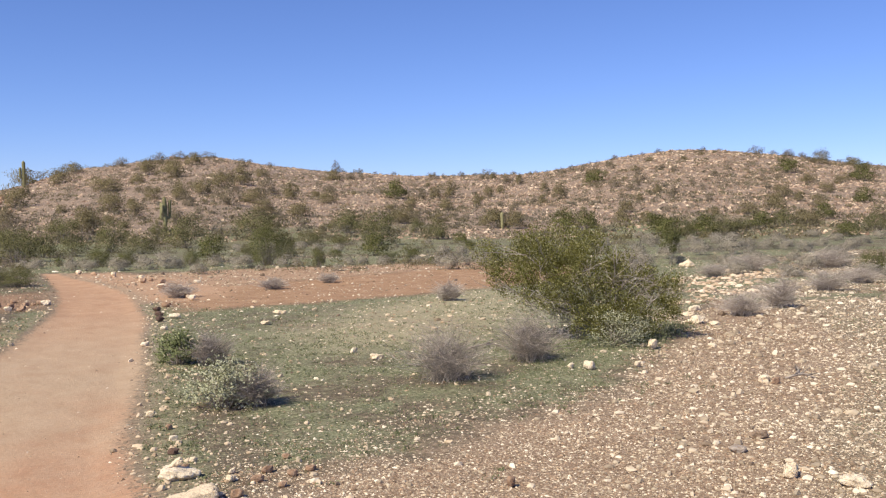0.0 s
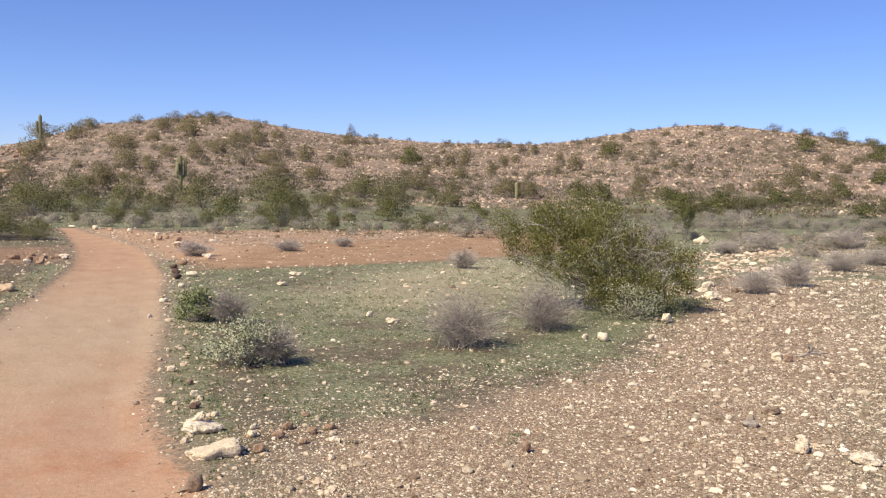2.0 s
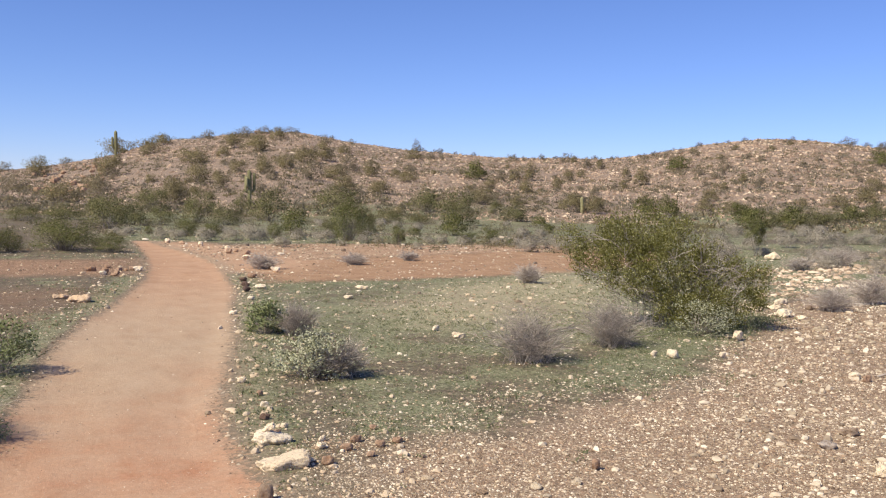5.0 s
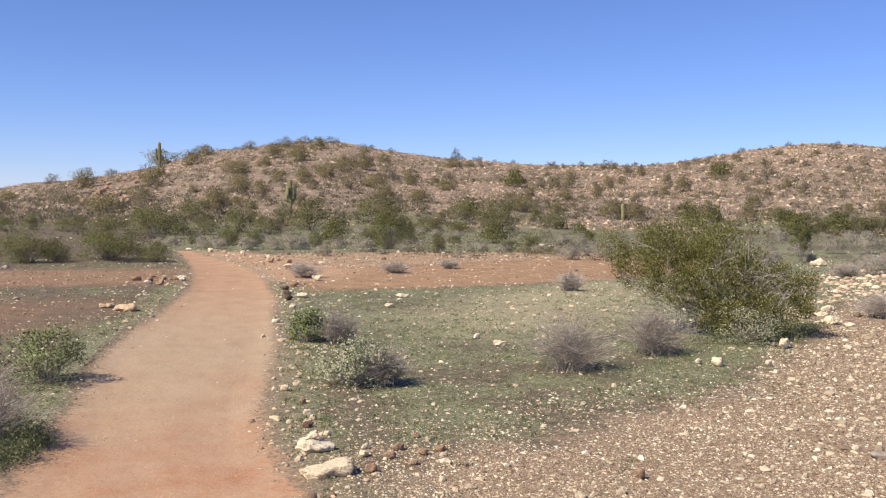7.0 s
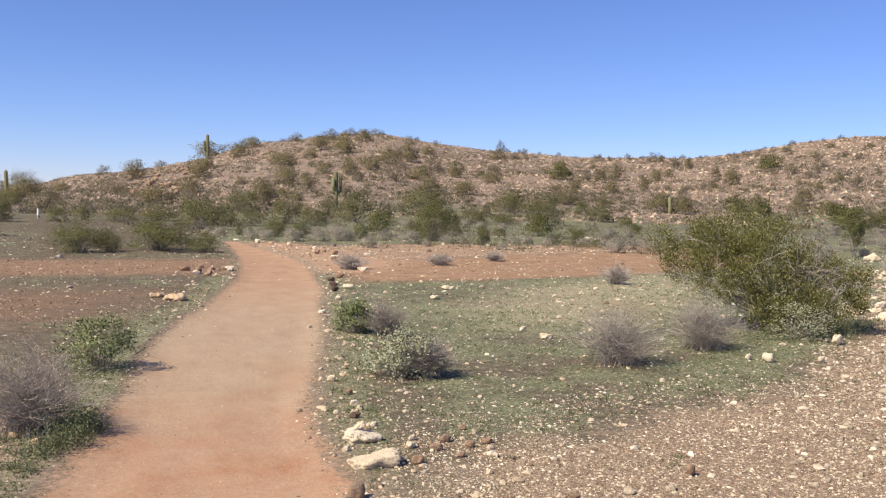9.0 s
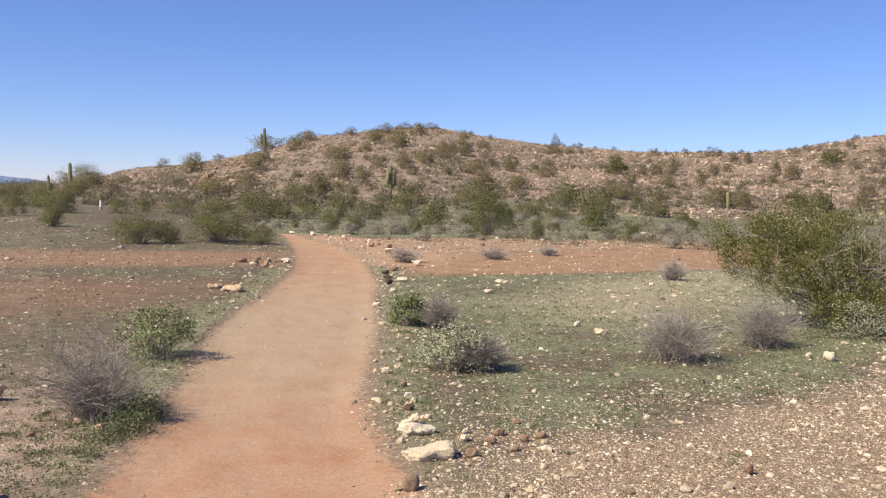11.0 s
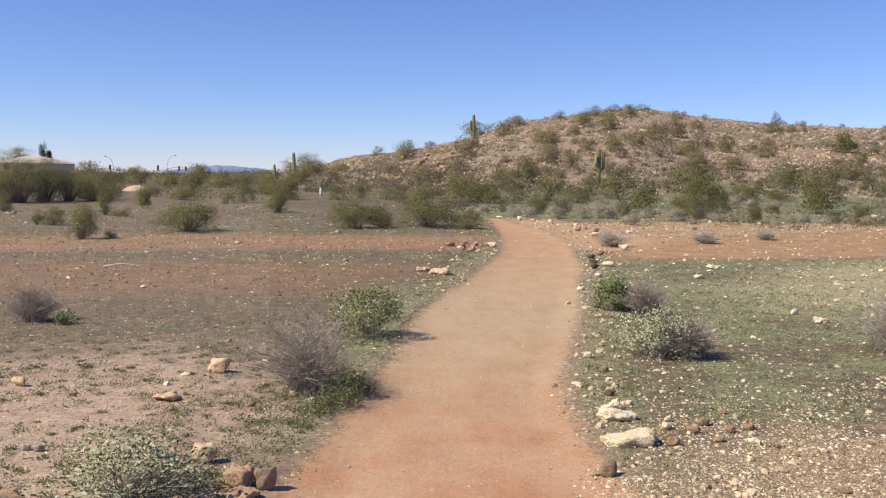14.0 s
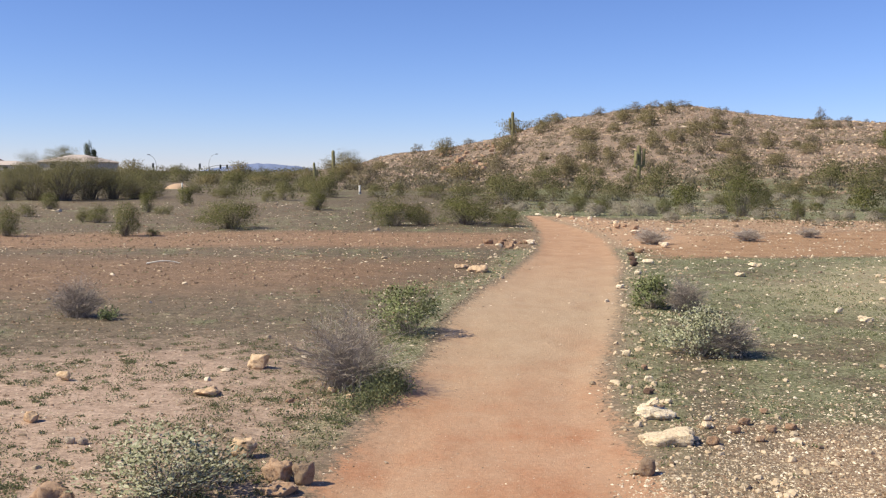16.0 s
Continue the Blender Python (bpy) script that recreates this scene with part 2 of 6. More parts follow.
    col = mix_node(n, l, zone("brown", 1.6, 0.3, 0.65), col, brown)
    col = mix_node(n, l, zone("pink", 4.0, 1.1, 0.85), col, pink)
    col = mix_node(n, l, zone("hill", 1.0, 0.6, 1.0), col, hill)
    fan_soil = mix_node(n, l, 0.2, red_dirt, sandy)
    ragged = mix_node(n, l, 0.6, edge, tuft)
    col = mix_node(n, l, zone("fan", 2.6, 0.6, 0.95, ragged), col, fan_soil)
    # bare gravelly soil along the trail's stony edge
    side = math_node(n, l, "SUBTRACT", sep.outputs[0], math_node(n, l, "MULTIPLY", sep.outputs[1], 0.21))
    bare = math_node(n, l, "MULTIPLY", step_node(n, l, side, -2.5, 0.1), zone("verge", 0.9, 0.25, 0.6, ragged))
    col = mix_node(n, l, bare, col, (0.31, 0.24, 0.165))
    # soil under the chips darkened: shade of the gaps between stones, as colour
    col = mix_node(n, l, math_node(n, l, "MULTIPLY", stony, 0.45), col, (0.79, 0.75, 0.70), "MULTIPLY")
    gravel = [(0, (0.14, 0.10, 0.07)), (0.25, (0.27, 0.20, 0.14)), (0.5, (0.42, 0.325, 0.23)), (0.75, (0.60, 0.49, 0.36)), (1, (0.88, 0.78, 0.61))]
    cover = math_node(n, l, "ADD", 0.12, math_node(n, l, "MULTIPLY", stony, 0.78))
    col = chips(col, tiny, cover, gravel)
    cover = math_node(n, l, "ADD", 0.05, math_node(n, l, "MULTIPLY", stony, 0.66))
    col = chips(col, small, cover, gravel)
    col = mix_node(n, l, zone("brown", 1.6, 0.4, 0.6), col, (1.0, 0.93, 0.88), "MULTIPLY")
    on_path = zone("path", 0.85, 0.09, 1.0, mix_node(n, l, 0.4, ragged, fine))
    col = mix_node(n, l, on_path, col, path)
    col = mix_node(n, l, 0.25, col, ramp_node(n, l, grit, [(0.42, (0.5, 0.5, 0.5)), (0.58, (1.1, 1.1, 1.1))]), "MULTIPLY")
    col = mix_node(n, l, math_node(n, l, "MULTIPLY", math_node(n, l, "SUBTRACT", 1.0, on_path), 0.4), col,
                   ramp_node(n, l, fine, [(0.40, (0.5, 0.48, 0.45)), (0.5, (1, 1, 1)), (0.60, (1.4, 1.34, 1.25))]), "MULTIPLY")
    l.new(col, b.inputs["Base Color"])
    bump = n.new("ShaderNodeBump")
    bump.inputs["Strength"].default_value, bump.inputs["Distance"].default_value = 0.5, 0.015
    lumps = math_node(n, l, "MULTIPLY", math_node(n, l, "SUBTRACT", 0.5, small[0]), math_node(n, l, "ADD", 0.1, math_node(n, l, "MULTIPLY", stony, 1.1)))
    l.new(math_node(n, l, "ADD", math_node(n, l, "ADD", fine, lumps), math_node(n, l, "MULTIPLY", grit, 0.4)), bump.inputs["Height"])
    l.new(bump.outputs[0], b.inputs["Normal"])
    return m


def island_material(name, stops, rough=0.9, translucent=0.0, grain=0.0, per="island"):
    """Colour that varies from piece to piece, or from thing to thing."""
    m, n, l, b = material(name, rough)
    if per == "island":
        r = n.new("ShaderNodeNewGeometry").outputs["Random Per Island"]
    else:
        r = n.new("ShaderNodeObjectInfo").outputs["Random"]
    col = ramp_node(n, l, r, stops)
    if grain:
        co = n.new("ShaderNodeTexCoord").outputs["Object"]
        g = noise_node(n, l, grain, 6, 0.7, co)
        col = mix_node(n, l, 0.55, col, ramp_node(n, l, g, [(0.38, (0.45, 0.33, 0.23)), (0.50, (1, 1, 1))]), "MULTIPLY")
        bump = n.new("ShaderNodeBump")
        bump.inputs["Strength"].default_value, bump.inputs["Distance"].default_value = 0.9, 0.02
        l.new(g, bump.inputs["Height"])
        l.new(bump.outputs[0], b.inputs["Normal"])
    l.new(col, b.inputs["Base Color"])
    if translucent:
        t, a = n.new("ShaderNodeBsdfTranslucent"), n.new("ShaderNodeMixShader")
        l.new(col, t.inputs[0])
        a.inputs[0].default_value = translucent
        l.new(b.outputs[0], a.inputs[1])
        l.new(t.outputs[0], a.inputs[2])
        l.new(a.outputs[0], n["Material Output"].inputs[0])
    return m


M_GROUND = ground_material()
M_CREOSOTE = island_material("creosote_leaf", [(0, (0.098, 0.092, 0.024)), (0.5, (0.20, 0.19, 0.05)), (0.85, (0.325, 0.302, 0.10)), (1, (0.58, 0.54, 0.30))], 0.65, 0.4)
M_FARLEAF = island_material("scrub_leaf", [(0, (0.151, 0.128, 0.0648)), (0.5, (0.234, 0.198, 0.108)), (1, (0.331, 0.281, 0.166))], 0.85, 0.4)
M_DUSKYLEAF = island_material("dusky_leaf", [(0, (0.144, 0.12, 0.08)), (0.5, (0.224, 0.188, 0.128)), (1, (0.32, 0.272, 0.188))], 0.85, 0.4)
M_GREENCREO = island_material("green_creosote_leaf", [(0, (0.062, 0.0656, 0.018)), (0.5, (0.125, 0.13, 0.040)), (0.88, (0.205, 0.20, 0.074)), (1, (0.335, 0.312, 0.17))], 0.6, 0.3)
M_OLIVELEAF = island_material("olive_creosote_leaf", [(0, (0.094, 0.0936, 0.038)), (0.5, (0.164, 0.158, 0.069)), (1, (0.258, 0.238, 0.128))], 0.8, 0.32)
M_TREELEAF = island_material("tree_leaf", [(0, (0.108, 0.102, 0.052)), (0.5, (0.182, 0.168, 0.09)), (1, (0.275, 0.25, 0.145))], 0.75, 0.5)
M_GREENLEAF = island_material("green_herb_leaf", [(0, (0.12, 0.145, 0.055)), (0.6, (0.21, 0.238, 0.105)), (1, (0.38, 0.39, 0.22))], 0.6, 0.2)
M_GREYLEAF = island_material("grey_green_leaf", [(0, (0.255, 0.265, 0.162)), (0.6, (0.425, 0.425, 0.283)), (1, (0.57, 0.545, 0.41))], 0.7, 0.18)
M_GREYSCRUB = island_material("grey_scrub_leaf", [(0, (0.26, 0.23, 0.19)), (0.6, (0.41, 0.365, 0.30)), (1, (0.55, 0.495, 0.41))], 0.9, 0.3)
M_BROWNSCRUB = island_material("brown_scrub_leaf", [(0, (0.14, 0.12, 0.08)), (0.6, (0.215, 0.185, 0.125)), (1, (0.32, 0.28, 0.2))], 0.9, 0.25)
M_TWIG = island_material("dead_twig", [(0, (0.19, 0.155, 0.13)), (0.6, (0.36, 0.30, 0.25)), (1, (0.56, 0.49, 0.41))], 0.9)
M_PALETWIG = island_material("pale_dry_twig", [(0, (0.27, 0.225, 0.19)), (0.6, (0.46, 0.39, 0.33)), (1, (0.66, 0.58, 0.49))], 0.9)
M_BLEACHED = island_material("bleached_wood", [(0, (0.62, 0.57, 0.50)), (1, (0.74, 0.69, 0.61))], 0.85)
M_STEM = island_material("bark_stem", [(0, (0.10, 0.085, 0.07)), (0.7, (0.20, 0.17, 0.145)), (1, (0.36, 0.32, 0.28))], 0.9)
M_DARKLEAF = island_material("dark_tree_leaf", [(0, (0.03, 0.04, 0.02)), (1, (0.07, 0.085, 0.04))], 0.7, 0.1)
M_GRASS = island_material("short_grass", [(0, (0.125, 0.14, 0.066)), (0.6, (0.21, 0.226, 0.115)), (1, (0.36, 0.35, 0.205))], 0.8, 0.3)
M_HERB = island_material("dark_herb_leaf", [(0, (0.10, 0.112, 0.05)), (0.6, (0.165, 0.18, 0.085)), (1, (0.28, 0.28, 0.155))], 0.7, 0.25)
M_GRAVEL = island_material("mixed_gravel", [(0, (0.18, 0.125, 0.085)), (0.25, (0.30, 0.23, 0.16)), (0.5, (0.43, 0.345, 0.245)), (0.72, (0.59, 0.475, 0.345)), (1, (0.82, 0.71, 0.55))], 0.9)
M_LEDGE = island_material("ledge_stone", [(0, (0.38, 0.265, 0.17)), (0.5, (0.58, 0.43, 0.30)), (1, (0.80, 0.65, 0.48))], 0.9)
M_DARKGRAVEL = island_material("brown_gravel", [(0, (0.11, 0.075, 0.05)), (0.5, (0.25, 0.165, 0.11)), (0.85, (0.42, 0.29, 0.19)), (1, (0.6, 0.49, 0.34))], 0.9)
M_HILLROCK = island_material("hill_rubble", [(0, (0.165, 0.108, 0.078)), (0.5, (0.325, 0.225, 0.16)), (0.85, (0.52, 0.38, 0.265)), (1, (0.68, 0.54, 0.39))], 0.95)
M_PALEROCK = island_material("pale_caliche_rock", [(0, (0.86, 0.69, 0.48)), (1, (0.90, 0.76, 0.57))], 0.9, 0, 60, "thing")
M_TANROCK = island_material("tan_field_rock", [(0, (0.60, 0.42, 0.27)), (1, (0.70, 0.52, 0.35))], 0.9, 0, 22, "thing")
M_BROWNROCK = island_material("brown_field_rock", [(0, (0.34, 0.215, 0.14)), (1, (0.46, 0.31, 0.21))], 0.9, 0, 30, "thing")
M_GREYROCK = island_material("grey_field_rock", [(0, (0.36, 0.29, 0.23)), (1, (0.46, 0.38, 0.31))], 0.9, 0, 30, "thing")
M_DARKROCK = island_material("dark_field_rock", [(0, (0.09, 0.06, 0.05)), (1, (0.16, 0.10, 0.075))], 0.9, 0, 30, "thing")
M_DUNROCK = island_material("dun_field_rock", [(0, (0.30, 0.215, 0.15)), (1, (0.38, 0.28, 0.20))], 0.9, 0, 30, "thing")
M_COBBLE = island_material("loose_cobble", [(0, (0.26, 0.17, 0.11)), (0.3, (0.46, 0.33, 0.21)), (0.7, (0.58, 0.45, 0.31)), (1, (0.68, 0.56, 0.41))], 0.9, 0, 3, "thing")
M_CACTUS = island_material("saguaro_skin", [(0, (0.20, 0.19, 0.09)), (1, (0.32, 0.295, 0.155))], 0.7, 0, 6, "thing")


# ---- mesh tools ----
def mesh_of(name, verts, faces, mat, smooth=False):
    me = bpy.data.meshes.new(name)
    verts, faces = np.asarray(verts, np.float32), np.asarray(faces, np.int32)
    k = faces.shape[1]
    me.vertices.add(len(verts))
    me.vertices.foreach_set("co", verts.ravel())
    me.loops.add(faces.size)
    me.loops.foreach_set("vertex_index", faces.ravel())
    me.polygons.add(len(faces))
    me.polygons.foreach_set("loop_start", np.arange(0, faces.size, k, dtype=np.int32))
    me.polygons.foreach_set("use_smooth", np.full(len(faces), smooth))
    me.update(calc_edges=True)
    me.materials.append(mat)
    return me


def part_of(name, me, parent, label=""):
    ob = new(name, me)
    ob.parent = parent
    return tagged(ob, label)


def part(name, bm, mat, parent, label="", smooth=False):
    me = bpy.data.meshes.new(name)
    bm.to_mesh(me)
    bm.free()
    me.materials.append(mat)
    if smooth:
        me.polygons.foreach_set("use_smooth", np.full(len(me.polygons), True))
    return part_of(name, me, parent, label)


def tubes(lines, r0, r1, sides=3):
    """Thin tapered tubes along polylines (n, k, 3); r0 and r1: radii at both ends, one for each line."""
    lines = np.asarray(lines, float)
    n, k, _ = lines.shape
    d = np.gradient(lines, axis=1)
    d /= np.linalg.norm(d, axis=2, keepdims=True) + 1e-9
    ref = np.where(np.abs(d[..., 2:3]) > 0.8, np.array([1.0, 0, 0]), np.array([0, 0, 1.0]))
    u = np.cross(d, ref)
    u /= np.linalg.norm(u, axis=2, keepdims=True) + 1e-9
    v = np.cross(d, u)
    t = np.linspace(0, 1, k)[None, :, None]
    rad = np.asarray(r0, float).reshape(-1, 1, 1) * (1 - t) + np.asarray(r1, float).reshape(-1, 1, 1) * t
    a = np.arange(sides) * 2 * math.pi / sides
    verts = lines[:, :, None, :] + rad[..., None] * (u[:, :, None, :] * np.cos(a)[None, None, :, None] + v[:, :, None, :] * np.sin(a)[None, None, :, None])
    idx = np.arange(n * k * sides).reshape(n, k, sides)
    nxt = np.roll(idx, -1, axis=2)
    faces = np.stack([idx[:, :-1], nxt[:, :-1], nxt[:, 1:], idx[:, 1:]], -1).reshape(-1, 4)
    return verts.reshape(-1, 3), faces


def leaves(g, pos, length, width, up=0.3, aim=None, small=False, wild=0.55):
    """Small folded leaf blades at the given places; aim: a direction for each to lean to; small: one face each."""
    n = len(pos)
    d = g.normal(size=(n, 3)) * (1.0 if aim is None else wild) + np.array([0, 0, up])
    if aim is not None:
        d = d + aim
    d /= np.linalg.norm(d, axis=1, keepdims=True)
    s = np.cross(d, g.normal(size=(n, 3)))
    s /= np.linalg.norm(s, axis=1, keepdims=True) + 1e-9
    q = np.cross(d, s)
    ln = (length * g.uniform(0.6, 1.3, n))[:, None]
    wd = (width * g.uniform(0.6, 1.3, n))[:, None]
    if small:
        v = np.stack([pos - s * wd * 0.5, pos + s * wd * 0.5 + d * ln * 0.25, pos + d * ln], 1)
        return v.reshape(-1, 3), np.arange(n * 3).reshape(n, 3)
    v = np.stack([pos, pos + d * ln * 0.5 + s * wd * 0.5 + q * wd * 0.15, pos + d * ln, pos + d * ln * 0.5 - s * wd * 0.5 + q * wd * 0.15], 1)
    return v.reshape(-1, 3), np.arange(n * 4).reshape(n, 4)


# ---- ground ----
def build_ground():
    az = np.concatenate([np.arange(-26, 63, 0.4), np.arange(63, 334, 4.0)])
    r = 0.5 * 1.0215 ** np.arange(0, 418)
    a, rr = np.meshgrid(np.radians(az), r)
    x, y = (np.sin(a) * rr).ravel(), (np.cos(a) * rr).ravel()
    v = np.column_stack([x, y, terrain(x, y)])
    n, k = len(r), len(az)
    idx = np.arange(n * k).reshape(n, k)
    nxt = np.roll(idx, -1, axis=1)
    faces = np.stack([idx[:-1], idx[1:], nxt[1:], nxt[:-1]], -1).reshape(-1, 4)
    # the small disc under the eye
    mid = len(v)
    v = np.vstack([v, [[0, 0, ground_z(0, 0)]]])
    fan = np.stack([np.full(k // 2, mid), idx[0][0:2 * (k // 2):2], idx[0][1:2 * (k // 2):2], np.append(idx[0][2:2 * (k // 2):2], idx[0][0])], -1)
    faces = np.vstack([faces, fan[:, [0, 3, 2, 1]][:, ::-1]])
    x, y = v[:, 0], v[:, 1]
    fields = {name: np.clip(in_zone(x, y, name), -4, 4) for name in ZONES}
    fields["verge"] = np.clip(inside(x, y, ZONES["path"]) + 0.3, -4, 4)
    fields["hill"] = np.clip((np.hypot(x, y) - 58 + 6 * value_noise(x, y, 7, 11)) / 6, -2, 2) * np.where(np.degrees(np.arctan2(x, y)) > -4, 1, 0) - 0.3
    fields["grass"] = grass_cover(x, y)
    # one continuous sheet, told apart as the flat, the trail and the slope of the hills
    mid_x, mid_y = x[faces].mean(1), y[faces].mean(1)
    mid_r, mid_az = np.hypot(mid_x, mid_y), np.degrees(np.arctan2(mid_x, mid_y))
    trail = inside(mid_x, mid_y, ZONES["path"]) > 0
    slope = (mid_r > 56) & (mid_r < 420) & (mid_az > -2) & (mid_az < 100)
    for name, label, category, mask in (("ground", "sandy desert floor with gravel and thin green grass", "ground", ~trail & ~slope),
                                        ("path", "bare orange-tan dirt trail running across the desert flat", "path", trail),
                                        ("hillside", "low stony reddish-brown hills dotted with shrubs", "hill", slope)):
        used, back = np.unique(faces[mask], return_inverse=True)
        me = mesh_of(name, v[used], back.reshape(-1, 4), M_GROUND, True)
        for field_name, values in fields.items():
            me.attributes.new(field_name, "FLOAT", "POINT").data.foreach_set("value", values[used].astype(np.float32))
        tagged(new(name, me), label, category, kind="structure")


def grass_cover(x, y):
    """Share of short green grass, 0 to 1."""
    g = 0.62 + 0.25 * value_noise(x, y, 2.5, 21) + 0.15 * value_noise(x, y, 0.8, 22)
    side = np.clip((np.asarray(x) - 1.5 - 0.1 * np.asarray(y)) / 1.0, 0, 1)
    g = g * (0.42 + 0.12 * np.clip((np.asarray(y) - 8) / 6, 0, 1) * (1 - side) + 0.58 * side) + 0.25 * np.clip(2.2 * value_noise(x, y, 0.45, 23) - 0.6, 0, 1)
    verge = inside(x, y, ZONES["path"])
    g = g + (0.5 - 0.2 * side) * np.exp(-((verge + 0.3) / 0.25) ** 2) * np.clip((np.asarray(y) - 4) / 2, 0, 1) * np.clip((22 - np.asarray(y)) / 4, 0, 1)
    for name, cut in (("red", 0.9), ("redleft", 0.6), ("brownleft", 0.5), ("white", 0.4), ("brown", 0.9), ("pink", 0.8), ("strip", 0.8), ("fan", 0.9)):
        g = g * (1 - cut * np.clip((in_zone(x, y, name) + 0.4) / 0.8, 0, 1))
    return np.clip(g * np.clip(-inside(x, y, ZONES["path"]) / 0.12, 0, 1), 0, 1)


build_ground()


# ---- rocks ----
def rock(name, label, x, y, w, h, seed, mat, turn=0.0, depth=0.8, sunk=0.12, worn=False):
    """One weathered rock, set a little into the soil."""
    g = np.random.default_rng(seed)
    bm = bmesh.new()
    bmesh.ops.create_icosphere(bm, subdivisions=4 if w > 0.14 else 3, radius=1.0)
    cuts = [(Vector(g.normal(size=3) * np.array([1, 1, 0.7])).normalized(), g.uniform(0.7, 0.95) if worn else g.uniform(0.62, 0.95)) for _ in range(6 if worn else 11)]
    cuts.append((Vector((g.normal(0, 0.12), g.normal(0, 0.12), 1)).normalized(), g.uniform(0.62, 0.9)))
    off = Vector(g.uniform(-50, 50, 3))
    for v in bm.verts:
        p = Vector([math.copysign(abs(c) ** 0.9, c) for c in v.co])
        for nrm, lim in cuts:
            d = p.dot(nrm)
            if d > lim:
                p -= nrm * (d - lim)
        v.co = p * (1 + 0.10 * noise.noise(p * 1.3 + off))
    lo, hi = [min(v.co[i] for v in bm.verts) for i in range(3)], [max(v.co[i] for v in bm.verts) for i in range(3)]
    for v in bm.verts:
        v.co = Vector(((v.co.x - lo[0]) / (hi[0] - lo[0]) - 0.5, ((v.co.y - lo[1]) / (hi[1] - lo[1]) - 0.5) * depth, (v.co.z - lo[2]) / (hi[2] - lo[2]) - sunk))
        p = Vector((v.co.x, v.co.y, v.co.z * h / w / (1 - sunk)))
        out = p.normalized()
        v.co = (p + out * (0.10 * noise.noise(p * 3.6 + off) + 0.055 * noise.noise(p * 8 + off) - 0.06 * abs(noise.noise(p * 17 + off)))) * w
    me = bpy.data.meshes.new(name)
    bm.to_mesh(me)
    bm.free()
    me.materials.append(mat)
    me.polygons.foreach_set("use_smooth", np.full(len(me.polygons), True))
    ob = new(name, me)
    ob.matrix_basis = pose(x, y, ground_z(x, y), 0, 0, turn)
    return tagged(ob, label, "rock")


PALE, BROWN, GREY = "pale cream weathered caliche rock lying on the ground", "reddish-brown field stone lying on bare soil", "dull grey stone lying beside the trail"
DARK = "dark rust-brown stone at the trail's edge"
SPOTS = [
    (1.46, 4.72, 0.095, 0.105, 4), (1.45, 15.25, 0.26, 0.085, 0), (1.68, 14.75, 0.33, 0.125, 0),
    (-0.33, 4.66, 0.115, 0.115, 4), (-0.47, 4.70, 0.165, 0.118, 1), (-0.70, 5.10, 0.16, 0.125, 0), (-1.47, 4.36, 0.20, 0.12, 1), (-0.90, 7.43, 0.18, 0.125, 0),
    (-1.15, 6.58, 0.19, 0.055, 0), (-2.29, 7.05, 0.125, 0.08, 0), (-0.44, 4.52, 0.18, 0.05, 1), (-0.14, 6.35, 0.07, 0.05, 0), (-0.28, 6.55, 0.06, 0.05, 0), (-0.55, 6.3, 0.06, 0.03, 1), (-2.13, 5.92, 0.10, 0.07, 0), (-1.73, 5.42, 0.06, 0.04, 2), (-1.65, 5.40, 0.06, 0.04, 2),
]
SPOTS_B = [
    (4.80, 15.94, 0.20, 0.10, 0), (4.12, 14.21, 0.13, 0.07, 0), (6.52, 15.43, 0.22, 0.08, 0), (5.64, 13.89, 0.16, 0.07, 0), (5.30, 10.17, 0.10, 0.08, 0),
    (5.28, 9.55, 0.17, 0.06, 0), (3.42, 12.62, 0.14, 0.06, 0), (2.21, 7.87, 0.08, 0.06, 0), (2.21, 5.43, 0.09, 0.05, 1), (2.08, 5.54, 0.07, 0.05, 0),
    (1.99, 5.19, 0.08, 0.06, 1), (4.43, 15.53, 0.17, 0.10, 3), (4.70, 16.55, 0.16, 0.09, 3), (4.9, 17.4, 0.15, 0.09, 3), (4.55, 16.0, 0.10, 0.07, 3), (5.3, 18.2, 0.2, 0.1, 1),
]
SPOTS_D = [
    (2.35, 5.62, 0.09, 0.05, 1), (2.45, 5.45, 0.07, 0.05, 1), (2.15, 5.72, 0.06, 0.04, 0), (2.6, 5.5, 0.08, 0.04, 1), (2.05, 6.2, 0.06, 0.04, 0), (2.3, 5.25, 0.06, 0.04, 1),
    (2.12, 6.9, 0.07, 0.05, 0), (2.2, 7.3, 0.06, 0.05, 1), (2.0, 6.5, 0.08, 0.05, 3), (2.6, 5.9, 0.06, 0.04, 1), (1.95, 6.05, 0.06, 0.04, 1),
]
SPOTS_C = [
    (8.44, 8.24, 0.18, 0.14, 0), (6.79, 7.54, 0.14, 0.11, 0), (6.69, 7.73, 0.09, 0.07, 0), (11.01, 9.85, 0.25, 0.14, 0), (11.12, 10.5, 0.26, 0.10, 0), (10.97, 9.5, 0.2, 0.08, 0), (5.66, 4.42, 0.15, 0.06, 4), (5.22, 4.25, 0.14, 0.05, 2), (12.51, 11.29, 0.31, 0.10, 0),
    (22.0, 20.2, 0.50, 0.25, 0), (5.00, 3.65, 0.16, 0.10, 0), (5.14, 3.3, 0.20, 0.07, 0), (7.30, 7.33, 0.09, 0.08, 0), (7.61, 5.92, 0.13, 0.07, 0),
    (7.58, 5.77, 0.09, 0.07, 1), (3.45, 4.47, 0.06, 0.08, 1), (10.9, 9.9, 0.2, 0.07, 0), (11.6, 10.6, 0.24, 0.08, 0),
]
